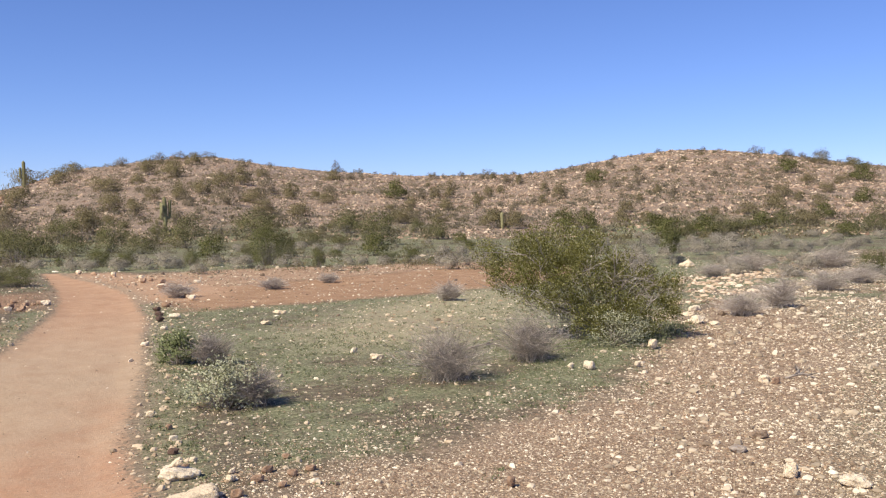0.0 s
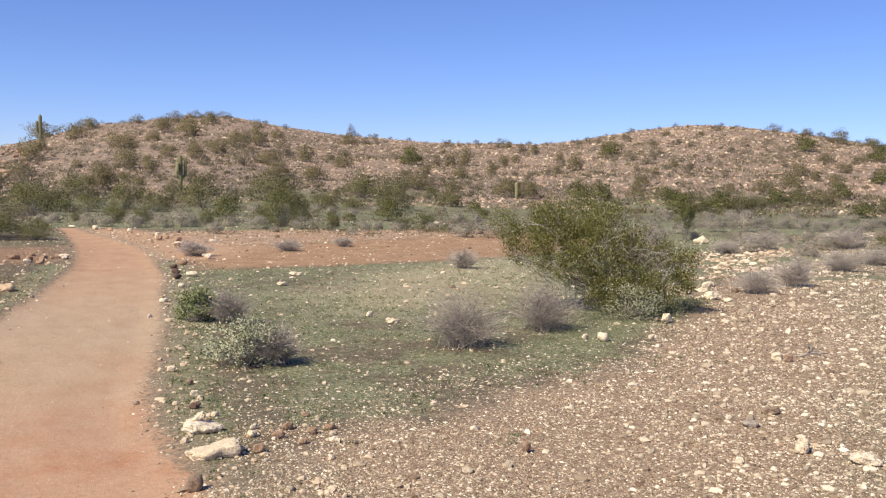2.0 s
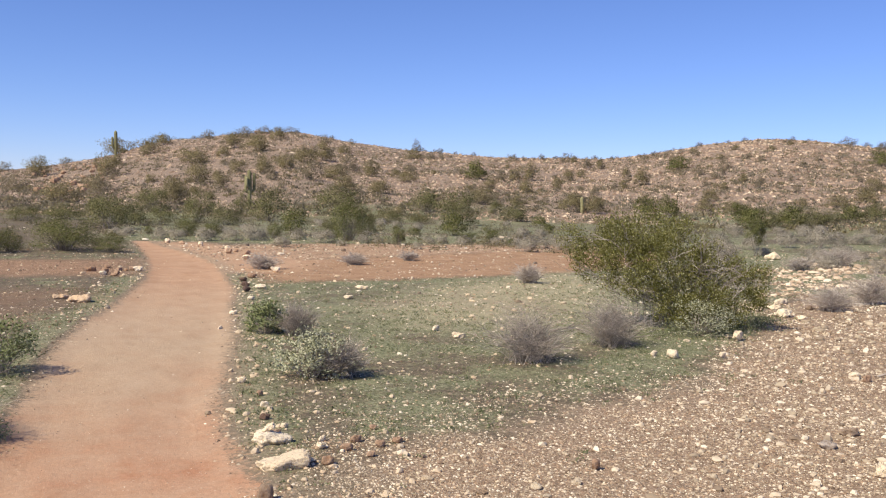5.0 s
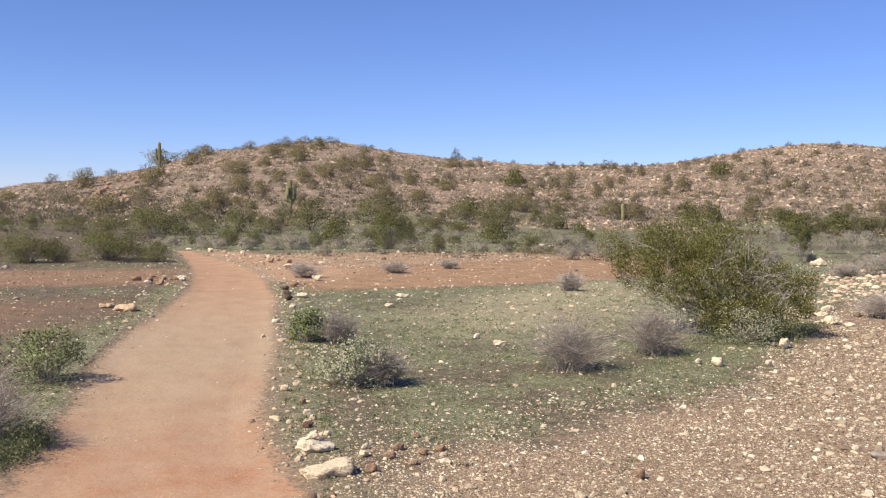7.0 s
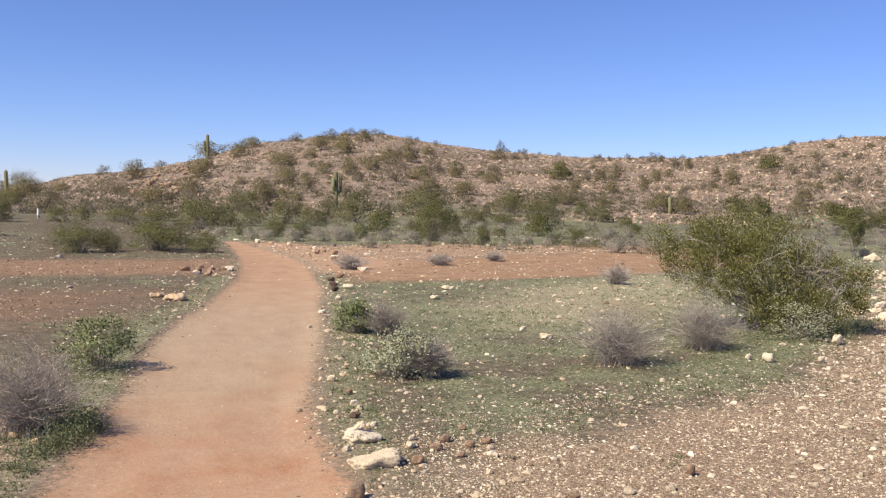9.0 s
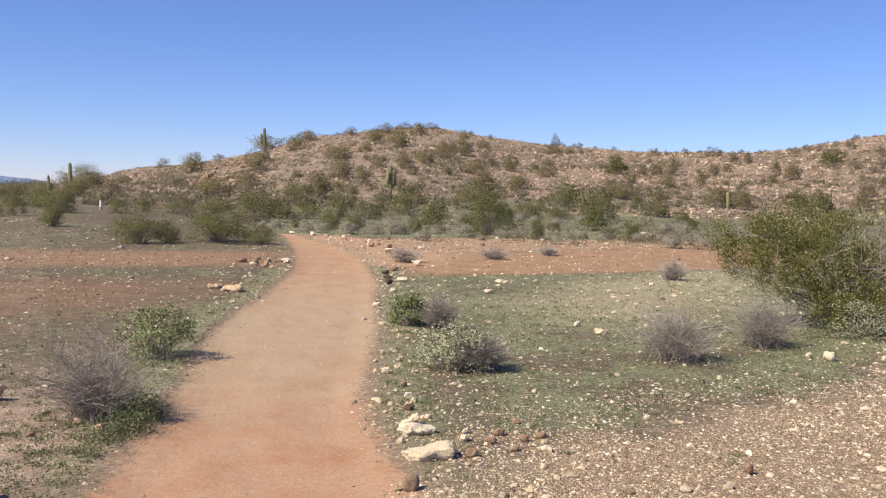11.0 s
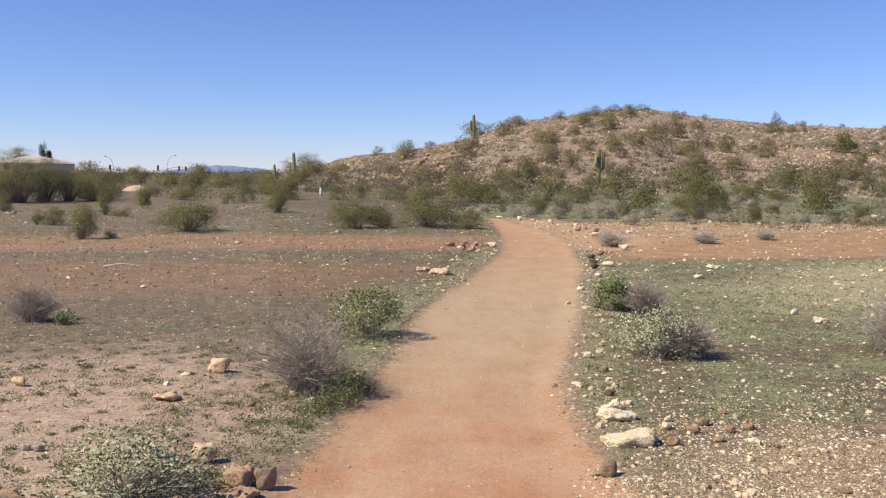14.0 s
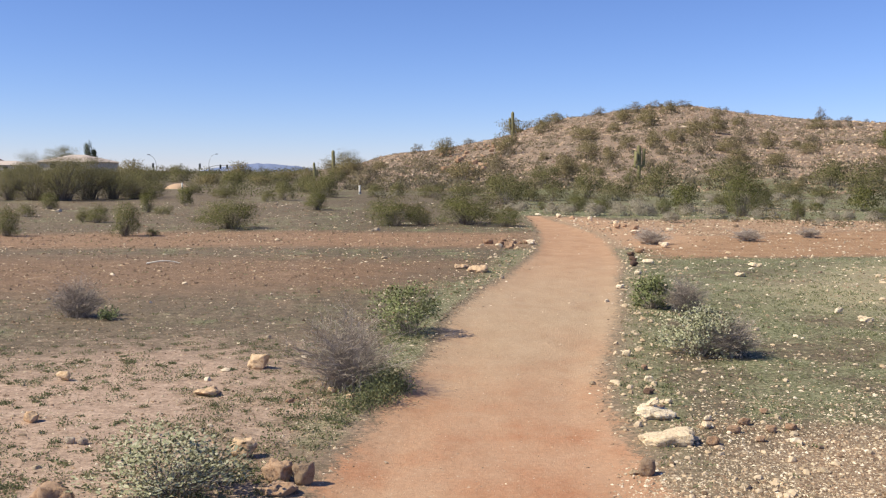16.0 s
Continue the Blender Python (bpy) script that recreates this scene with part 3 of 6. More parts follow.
for i, (x, y, w, h, kind) in enumerate(SPOTS + SPOTS_B + SPOTS_C + SPOTS_D):
    rock(("pale_rock", "brown_rock", "grey_rock", "dark_rock", "grey_rock")[kind], (PALE, BROWN, GREY, DARK, GREY)[kind], x, y, w, h * (0.95 if x < 0 else 0.9), 100 + i, (M_TANROCK if (x < 0 or 14.5 < y < 15.3) and kind == 0 else (M_PALEROCK, M_BROWNROCK, M_GREYROCK, M_DARKROCK, M_DUNROCK)[kind]), (0, 8, -12, 20, -25)[i % 5], (0.75, 0.5, 0.8, 0.6)[i % 4], worn=kind in (1, 2, 4))

def slab_rock(label, x, y, w, d, h, thin, seed, turn, lift=0.0, tilt=0.0):
    """A blocky, pitted slab of caliche; thin: how far one end tapers."""
    bm = bmesh.new()
    bmesh.ops.create_cube(bm, size=1.0)
    bmesh.ops.subdivide_edges(bm, edges=bm.edges[:], cuts=13, use_grid_fill=True)
    off = Vector(np.random.default_rng(seed).uniform(-50, 50, 3))
    for v in bm.verts:
        p = v.co.copy()
        round_p = p.normalized() * 0.62
        p = p.lerp(round_p, 0.30)
        k = 1 - thin * max(0.0, 0.35 - p.x)
        p.z = (p.z + 0.5) * k
        under = 0.80 + 0.20 * min(1.0, p.z * 2.2)
        p = Vector((p.x * under, p.y * under * (1 - 0.4 * thin * max(0.0, -p.x)), p.z))
        out = Vector((p.x, p.y, (p.z - 0.45) * 0.8)).normalized()
        q = Vector((p.x * w, p.y * d, p.z * h)) / w
        pit = max(0.0, noise.noise(q * 22 + off) - 0.15)
        p += out * (0.16 * noise.noise(q * 3.2 + off) + 0.09 * noise.noise(q * 7 + off) + 0.05 * noise.noise(q * 15 + off) - 0.12 * pit)
        v.co = Vector((p.x * w, p.y * d, p.z * h))
    me = bpy.data.meshes.new("pale_rock")
    bm.to_mesh(me)
    bm.free()
    me.materials.append(M_PALEROCK)
    me.polygons.foreach_set("use_smooth", np.full(len(me.polygons), True))
    ob = new("pale_rock", me)
    ob.matrix_basis = pose(x, y, ground_z(x, y) - 0.012 + lift, 0, tilt, turn)
    return tagged(ob, label, "rock")


slab_rock("long pitted cream caliche slab beside the trail", 1.75, 5.27, 0.32, 0.19, 0.092, 0.55, 11, -9)
slab_rock("blocky cream caliche rock with a flat top", 1.85, 5.84, 0.215, 0.17, 0.088, 0.5, 12, 172)
slab_rock("small cream chip lying on a larger rock", 1.84, 5.88, 0.09, 0.06, 0.035, 0.6, 13, -14, 0.088, -24)

# stones heaped along both edges of the trail further on
edge_rng = np.random.default_rng(17)
for i in range(34):
    t = edge_rng.uniform(0, 1)
    if i < 14:
        x, y = 2.7 + 1.0 * t + edge_rng.normal(0, 0.25), 18.6 + 3.2 * t + edge_rng.normal(0, 0.3)
    else:
        x, y = 5.9 + 0.9 * math.sin(t * 3) + edge_rng.uniform(0, 0.5), 19.5 + 11 * t
    if inside(np.array([x]), np.array([y]), ZONES["path"])[0] > -0.12:
        continue
    kind = int(edge_rng.choice([0, 1, 1, 1]))
    w = edge_rng.uniform(0.09, 0.24)
    rock(("pale_rock", "brown_rock", "grey_rock", "dark_rock")[kind], (PALE, BROWN, GREY, DARK)[kind], x, y, w, w * edge_rng.uniform(0.4, 0.7), 300 + i,
         (M_PALEROCK, M_BROWNROCK, M_GREYROCK, M_DARKROCK)[kind], edge_rng.uniform(0, 360), 0.75)

rock("pale_ledge", "pale flat rock ledge on the hilltop", 42.5, 142.5, 2.0, 0.45, 401, M_TANROCK, 10, 0.6)


# reddish boulders breaking out of the slope below the tall saguaro
out_rng = np.random.default_rng(23)
for i in range(60):
    az, far_off = radians(out_rng.uniform(4.0, 7.8)), out_rng.uniform(74, 125)
    x, y, w = math.sin(az) * far_off, math.cos(az) * far_off, out_rng.uniform(0.25, 0.65)
    rock("boulder", "reddish-brown boulder breaking out of the stony hillside", x, y, w, w * out_rng.uniform(0.5, 0.85), 600 + i, M_BROWNROCK, out_rng.uniform(0, 360), 0.8, worn=True)


# ---- shrubs ----
def fan(g, n, low=80, flat=0.5):
    """Tips of n stems on an uneven dome one unit wide and one unit high."""
    a = g.uniform(0, 2 * math.pi, n)
    th = np.radians(low) * g.uniform(0, 1, n) ** 0.65
    lump = 1 + 0.16 * np.sin(3 * a + g.uniform(0, 6)) + 0.10 * np.sin(5 * a + 4 * th + g.uniform(0, 6))
    k = g.uniform(0.72, 1.02, n) * lump
    return np.column_stack([np.cos(a) * np.sin(th) * flat * k, np.sin(a) * np.sin(th) * flat * k, np.maximum(np.cos(th) ** 0.7 * k, 0.16)])


def stems_to(g, tips, k=5, bow=1.3, wob=0.02, base=0.03):
    s = np.linspace(0, 1, k)[None, :, None]
    p = np.concatenate([tips[:, None, :2] * s ** bow, tips[:, None, 2:] * s ** 0.85], 2)
    p += g.normal(scale=wob, size=p.shape) * s
    p[:, :, :2] += g.normal(scale=base, size=(len(tips), 1, 2)) * (1 - s)
    p[:, 0, 2] = -0.02
    return p


def side_twigs(g, lines, each, length, lo=0.35, k=3, wild=0.8):
    n, m, _ = lines.shape
    i = np.repeat(np.arange(n), each)
    t = g.uniform(lo, 1, len(i)) * (m - 1)
    j = np.minimum(t.astype(int), m - 2)
    f = (t - j)[:, None]
    start = lines[i, j] * (1 - f) + lines[i, j + 1] * f
    d = lines[i, j + 1] - lines[i, j]
    d = d / (np.linalg.norm(d, axis=1, keepdims=True) + 1e-9) + g.normal(scale=wild, size=(len(i), 3)) * np.array([1, 1, 0.7]) + np.array([0, 0, 0.15])
    d /= np.linalg.norm(d, axis=1, keepdims=True)
    ln = (length * g.uniform(0.5, 1.2, len(i)))[:, None, None]
    s = np.linspace(0, 1, k)[None, :, None]
    out = start[:, None] + d[:, None] * ln * s + g.normal(scale=length * 0.08, size=(len(i), k, 3)) * s
    out[..., 2] = np.maximum(out[..., 2], 0.01)
    return out


def along(g, lines, n, spread):
    i, j = g.integers(0, len(lines), n), g.integers(0, lines.shape[1] - 1, n)
    f = g.uniform(0, 1, n)[:, None]
    p = lines[i, j] * (1 - f) + lines[i, j + 1] * f + g.normal(scale=spread, size=(n, 3))
    p[:, 2] = np.maximum(p[:, 2], 0.02)
    return p


def stack(*groups):
    v, f, at = [], [], 0
    for a, b in groups:
        v.append(a)
        f.append(b + at)
        at += len(a)
    return np.vstack(v), np.vstack(f)


def shrub(name, seed, w, h, stems, twigs, n_leaf, leaf, leaf_mat, stem_mat, low=78, thick=0.012, foliage="foliage", spread=0.03, bare=0.0):
    """A many-stemmed shrub w metres wide and h metres high, standing at the origin."""
    g = np.random.default_rng(seed)
    size = np.array([w, w, h])
    main = stems_to(g, fan(g, stems, low)) 
    side = side_twigs(g, main, twigs, 0.24)
    fine = side_twigs(g, side, 2, 0.12, 0.2)
    main_v, main_f = tubes(main * size, np.full(stems, thick * w), np.full(stems, thick * w * 0.3), 4)
    side_v, side_f = tubes(side * size, np.full(len(side), thick * w * 0.35), np.full(len(side), thick * w * 0.12), 3)
    fine_v, fine_f = tubes(fine * size, np.full(len(fine), thick * w * 0.16), np.full(len(fine), thick * w * 0.06), 3)
    top = new(name)
    v, f = stack((main_v, main_f), (side_v, side_f), (fine_v, fine_f))
    part_of("woody_base", mesh_of("woody_base", v, f, stem_mat), top)
    if n_leaf:
        src = np.concatenate([fine, side])
        if bare:
            src = src[g.uniform(0, 1, len(src)) > bare]
        lv, lf = leaves(g, along(g, src, n_leaf, spread) * size, leaf, leaf * 0.55)
        part_of(foliage, mesh_of(foliage, lv, lf, leaf_mat), top)
    return top


def dry_shrub(name, seed, w, h, stems, forks=5, thin=0.004, mat=M_TWIG):
    """A leafless shrub of fine dry twigs."""
    g = np.random.default_rng(seed)
    size = np.array([w, w, h])
    main = stems_to(g, fan(g, stems, 76), 5, 1.2, 0.045, 0.10)
    side = side_twigs(g, main, forks, 0.24, 0.12, 3, 0.6)
    fine = side_twigs(g, side, 2, 0.13, 0.2, 3, 0.8)
    top = new(name)
    a = tubes(main * size, np.full(stems, thin * 1.5), np.full(stems, thin * 0.6), 3)
    b = tubes(side * size, np.full(len(side), thin * 0.8), np.full(len(side), thin * 0.35), 3)
    c = tubes(fine * size, np.full(len(fine), thin * 0.5), np.full(len(fine), thin * 0.25), 3)
    part_of("woody_base", mesh_of("woody_base", *a, mat), top)
    part_of("twigwork", mesh_of("twigwork", *stack(b, c), mat), top)
    return top


def place(ob, x, y, turn=0.0, sx=1.0, sz=1.0, sink=0.0):
    ob.matrix_basis = pose(x, y, ground_z(x, y) - sink, 0, 0, turn) @ Matrix.Diagonal((sx, sx, sz, 1))
    return ob


# the large creosote bush and the low grey-green shrub at its foot
BIG_LOBES = ((-1.38, 0.0, 1.12, 0.42, 0.40), (-0.98, 0.1, 1.26, 0.44, 0.40), (-0.52, 0.0, 1.18, 0.42, 0.40), (-0.78, -0.25, 0.95, 0.50, 0.42), (-1.2, -0.2, 0.88, 0.40, 0.30),
             (-1.76, 0.0, 1.02, 0.34, 0.34), (-1.72, 0.1, 0.72, 0.28, 0.2), (0.22, 0.0, 0.60, 0.42, 0.40), (0.50, 0.0, 0.44, 0.27, 0.36), (-0.08, 0.0, 0.86, 0.38, 0.34),
             (0.52, -0.1, 0.80, 0.18, 0.14), (-0.42, -0.2, 0.42, 0.50, 0.40), (-0.85, -0.3, 0.48, 0.34, 0.30), (0.0, -0.3, 0.32, 0.45, 0.32),
             (-0.5, -0.45, 0.26, 0.36, 0.24), (-1.25, -0.3, 0.55, 0.30, 0.20), (-1.95, 0.0, 1.22, 0.22, 0.18), (-1.6, 0.0, 1.34, 0.26, 0.22))
tagged(place(shrub("green_herb", 38, 0.26, 0.12, 24, 5, 500, 0.03, M_GREENLEAF, M_STEM, 84, 0.006), -2.78, 10.0), "small bright green herb beside a dry shrub", "plant")
# dry leafless shrubs
DRY = [(-0.17, 6.74, 0.92, 0.52), (-3.17, 10.2, 0.68, 0.38), (3.57, 10.35, 0.52, 0.40), (3.13, 7.85, 0.55, 0.34), (5.16, 7.85, 1.0, 0.54), (6.7, 8.46, 0.92, 0.52),
       (10.31, 15.76, 0.46, 0.34), (8.85, 21.47, 0.55, 0.25), (6.21, 20.48, 0.56, 0.33), (10.83, 22.46, 0.40, 0.22), (12.42, 10.15, 0.55, 0.37),
       (14.04, 10.7, 0.60, 0.48), (18.10, 12.6, 0.70, 0.43), (24.51, 16.95, 0.90, 0.54), (19.64, 17.16, 0.60, 0.34), (20.53, 13.35, 0.76, 0.35), (22.0, 17.87, 0.88, 0.43)]
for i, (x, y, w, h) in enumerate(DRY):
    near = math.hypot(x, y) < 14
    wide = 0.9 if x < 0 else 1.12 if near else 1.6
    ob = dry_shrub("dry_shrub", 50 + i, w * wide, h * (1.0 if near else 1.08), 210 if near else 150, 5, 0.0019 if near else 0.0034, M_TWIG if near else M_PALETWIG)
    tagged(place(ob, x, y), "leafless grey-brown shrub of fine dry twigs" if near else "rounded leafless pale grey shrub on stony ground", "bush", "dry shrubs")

# shrubs of the flat and the hills: a few grown forms, set out many times
def leaf_mesh(name, v, f, away, g, mat):
    """Leaves turned with their upper sides outward, so that the crown catches light as a rounded mass."""
    away = away / (np.linalg.norm(away, axis=1, keepdims=True) + 1e-9)
    flat = np.cross(v[f[:, 1]] - v[f[:, 0]], v[f[:, 2]] - v[f[:, 0]])
    f = np.where((np.einsum("ij,ij->i", flat, away) < 0)[:, None], f[:, ::-1], f)
    me = mesh_of(name, v, f, mat, True)
    nrm = np.repeat(away + g.normal(0, 0.22, away.shape), f.shape[1], axis=0)
    me.normals_split_custom_set_from_vertices((nrm / (np.linalg.norm(nrm, axis=1, keepdims=True) + 1e-9)).tolist())
    return me


def clump_bush(name, seed, clumps, per, leaf, leaf_mat, stem_mat, vase=0.45, twig=0.007, spread=0.075, lobes=((0, 0, 0.5, 0.43, 0.44),), size=1.0, root=0.2, thin_out=1, broad=0.55, lift=0.3, small=False, wild=0.55, stray=0.0):
    """A bush of leaf clumps on spreading stems. lobes: centre x, y, z and half width and height of each part of the crown."""
    g = np.random.default_rng(seed)
    share = np.array([a[3] ** 2 * a[4] for a in lobes])
    which = g.choice(len(lobes), clumps, p=share / share.sum())
    lob = np.array(lobes)[which]
    d = g.normal(size=(clumps, 3))
    d /= np.linalg.norm(d, axis=1, keepdims=True)
    d[:, 2] = np.where(d[:, 2] < -0.8, -d[:, 2], d[:, 2])
    k = (g.uniform(0.08, 1.0, clumps) ** 0.5 * (1 + 0.11 * np.sin(5 * np.arctan2(d[:, 1], d[:, 0]) + 3 * d[:, 2] + seed)))[:, None]
    k = k * np.where(g.uniform(0, 1, (clumps, 1)) < stray, g.uniform(1.2, 1.6, (clumps, 1)), 1.0)
    c = lob[:, :3] + d * k * lob[:, [3, 3, 4]]
    c[:, 2] = np.maximum(c[:, 2], 0.08 * size)
    zz = np.clip(c[:, 2:] / size, 0, 1)
    c[:, :2] = lob[:, :2] + (c[:, :2] - lob[:, :2]) * (1 - vase + vase * np.clip(zz * 1.8, 0, 1))
    main = stems_to(g, c / size, 4, 1.25, 0.02) * size
    main[:, :, :2] += (c[:, None, :2] * root) * (1 - np.linspace(0, 1, 4))[None, :, None]
    w = np.full(clumps, twig * size)
    top = new(name)
    part_of("woody_base", mesh_of("woody_base", *tubes(main[::thin_out], w[::thin_out], w[::thin_out] * 0.35, 3), stem_mat), top)
    i = np.repeat(np.arange(clumps), per)
    grow = g.uniform(0.7, 1.35, clumps)[i][:, None]
    puff = g.normal(size=(len(i), 3))
    puff *= np.minimum(1, 1.5 / np.linalg.norm(puff, axis=1, keepdims=True))
    pos = c[i] + puff * grow * spread * size * np.array([1, 1, 0.8]) - (c[i] - main[i, -2]) * g.uniform(0, 0.4, (len(i), 1))
    pos[:, 2] = np.maximum(pos[:, 2], 0.02 * size)
    if size == 1.0:
        fit_xy, fit_z = 0.5 / np.percentile(np.abs(pos[:, :2]), 99.3), 1.0 / np.percentile(pos[:, 2], 98)
        pos *= np.array([fit_xy, fit_xy, fit_z])
    out = (c - main[:, 0]) / (np.linalg.norm(c - main[:, 0], axis=1, keepdims=True) + 1e-9)
    lv, lf = leaves(g, pos, leaf, leaf * broad, lift, out[i], small, wild)
    centre = pos.mean(0) * np.array([1, 1, 0.55])
    away = (pos - centre) / (np.abs(pos - centre).max(0) + 1e-9) * 0.6 + (pos - c[i]) / (spread * size) * 0.25 + np.array([0, 0, 0.15])
    part_of("foliage", leaf_mesh("foliage", lv, lf, away, g, leaf_mat) if size == 1.0 else mesh_of("foliage", lv, lf, leaf_mat), top)
    return top


DOME = ((0, 0, 0.36, 0.47, 0.52),)


def uneven_crown(seed, side=5):
    """Lobes of a rounded, uneven crown one unit wide and one unit high."""
    g = np.random.default_rng(seed)
    out = [(0.0, 0.0, 0.46, 0.30, 0.44)]
    for i in range(side):
        a = 2 * math.pi * i / side + g.uniform(-0.5, 0.5)
        k = g.uniform(0.18, 0.31)
        out.append((math.cos(a) * k, math.sin(a) * k, g.uniform(0.24, 0.60), g.uniform(0.17, 0.25), g.uniform(0.20, 0.34)))
        if i % 2 == 0:
            out.append((math.cos(a + 0.5) * 0.26, math.sin(a + 0.5) * 0.26, 0.17, 0.20, 0.16))
    return tuple(out)


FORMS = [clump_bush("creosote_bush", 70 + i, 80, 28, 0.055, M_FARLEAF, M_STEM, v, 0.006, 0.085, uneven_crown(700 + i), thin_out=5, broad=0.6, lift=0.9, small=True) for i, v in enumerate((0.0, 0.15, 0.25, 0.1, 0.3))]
DUSKYFORMS = [clump_bush("grey_olive_bush", 170 + i, 60, 20, 0.066, M_DUSKYLEAF, M_STEM, v, 0.007, 0.085, uneven_crown(720 + i), thin_out=4, broad=0.5, lift=0.8, small=True) for i, v in enumerate((0.0, 0.15, 0.3))]
NEARFORMS = [clump_bush("creosote_bush", 84 + i, 120, 34, 0.037, M_OLIVELEAF, M_STEM, v, 0.005, 0.075, uneven_crown(740 + i, 6), thin_out=4, broad=0.6, lift=0.8, small=True) for i, v in enumerate((0.2, 0.35, 0.1))]
GREENFORMS = [clump_bush("green_creosote_bush", 180 + i, 84, 30, 0.056, M_GREENCREO, M_STEM, v, 0.006, 0.08, uneven_crown(760 + i), thin_out=5, broad=0.6, lift=0.8, small=True) for i, v in enumerate((0.1, 0.25))]
FLATS = [clump_bush("creosote_bush", 76 + i, 160, 76, 0.023, M_GREENCREO, M_STEM, v, 0.0045, 0.065, uneven_crown(780 + i, 8), thin_out=2, broad=0.55, lift=0.7, small=True) for i, v in enumerate((0.0, 0.12, 0.05))]
GREYS = [clump_bush("grey_scrub", 80 + i, 90, 44, 0.075, M_GREYSCRUB, M_TWIG, 0.0, 0.005, 0.07, uneven_crown(800 + i), thin_out=4, broad=0.22, lift=0.5, small=True, wild=0.4) for i in range(3)]
for x, y, w, h, seed, leaf_mat, label in (
        (0.33, 9.05, 0.80, 0.46, 33, M_GREENLEAF, "fresh green leafy shrub at the trail's edge"),
        (-0.98, 4.50, 0.82, 0.33, 34, M_GREYLEAF, "low grey-green brittlebush beside rounded stones"),
        (3.27, 10.65, 0.52, 0.36, 35, M_GREENLEAF, "small fresh green shrub beside the trail"),
        (2.86, 7.9, 0.70, 0.40, 36, M_GREYLEAF, "silvery grey-green brittlebush among pebbles"),
        (8.30, 8.76, 0.95, 0.40, 32, M_GREYLEAF, "grey-green brittlebush at the foot of the creosote")):
    tagged(place(clump_bush("brittlebush", seed, 70, 48, 0.038 / w, leaf_mat, M_TWIG, 0.0, 0.005, 0.07, DOME, broad=0.45, lift=0.4), x, y, 0, w, h), label, "bush", "leafy shrubs")
big = clump_bush("creosote_bush", 31, 470, 100, 0.029, M_CREOSOTE, M_STEM, 0.0, 0.0015, 0.038, BIG_LOBES, 1.6, 0.62, thin_out=3, lift=0.3, wild=0.9, stray=0.07)
big.matrix_basis = pose(8.95, 9.15, ground_z(8.95, 9.15), 0, 0, -43)
tagged(big, "large olive-green creosote bush with bare grey branches", "bush")
bare = np.random.default_rng(9)
tips = np.column_stack([bare.uniform(-2.0, 0.6, 30), bare.uniform(-0.6, 0.3, 30), bare.uniform(0.5, 1.5, 30)])
low = np.column_stack([bare.uniform(-1.95, -0.9, 10), bare.uniform(-0.6, 0.2, 10), bare.uniform(0.35, 0.7, 10)])
tips = np.vstack([tips, low])
tips[:, 2] = np.minimum(tips[:, 2], 1.5 - 0.75 * np.clip(tips[:, 0] + 0.5, 0, 1.2))
limbs = stems_to(bare, tips, 6, 1.2, 0.09)
limbs[:, :, 0] -= 0.35 * (1 - np.linspace(0, 1, 6))[None]
forks = side_twigs(bare, limbs, 9, 0.28, 0.45)
part_of("bare_limb", mesh_of("bare_limb", *stack(tubes(limbs, np.full(len(limbs), 0.008), np.full(len(limbs), 0.003), 4), tubes(forks, np.full(len(forks), 0.004), np.full(len(forks), 0.0018), 3)), M_TWIG), big, "bare pale grey branches")
for o in FORMS + NEARFORMS:
    tagged(o, "dusty olive creosote bush growing on stony ground", "bush", "creosote bushes")
for o in DUSKYFORMS:
    tagged(o, "grey-olive half-bare bush growing among hillside rubble", "bush", "hillside bushes")
for o in GREENFORMS + FLATS:
    tagged(o, "fresh olive-green creosote bush on stony desert ground", "bush", "creosote bushes")
for o in GREYS:
    tagged(o, "low grey half-dry scrub bush on the flat", "bush", "grey scrub")
young = clump_bush("young_tree", 199, 64, 70, 0.034, M_GREENCREO, M_STEM, 0.2, 0.009, 0.06, ((0.0, 0.0, 0.76, 0.34, 0.24), (-0.24, 0.0, 0.56, 0.24, 0.20), (0.22, 0.1, 0.62, 0.26, 0.2), (0.05, -0.1, 0.42, 0.2, 0.16)), thin_out=8, lift=0.5, small=True)
tagged(place(young, 22.4, 21.3, 0, 0.82, 1.12), "young open-crowned tree with a thin bare trunk", "tree")
TREES = [clump_bush("palo_verde_tree", 90 + i, 120, 110, 0.017, M_TREELEAF, M_STEM, 0.0, 0.005, 0.055, DOME, broad=0.6, lift=0.5, small=True) for i in range(2)]
for o in TREES:
    tagged(o, "bushy olive palo verde tree at the edge of the flat", "tree", "palo verde trees")
USED = set()


def plant(forms, x, y, w, h):
    ob = forms[int(rng.integers(len(forms)))]
    m = pose(x, y, ground_z(x, y) - 0.02 - 0.0022 * max(0.0, math.hypot(x, y) - 50), 0, 0, float(rng.uniform(0, 360))) @ Matrix.Diagonal((w, w, h, 1))
    if ob.name in USED:
        return copy_thing(ob, m @ Matrix.Diagonal((1 / ob.scale.x, 1 / ob.scale.y, 1 / ob.scale.z, 1)))
    USED.add(ob.name)
    ob.matrix_basis = m
    return ob


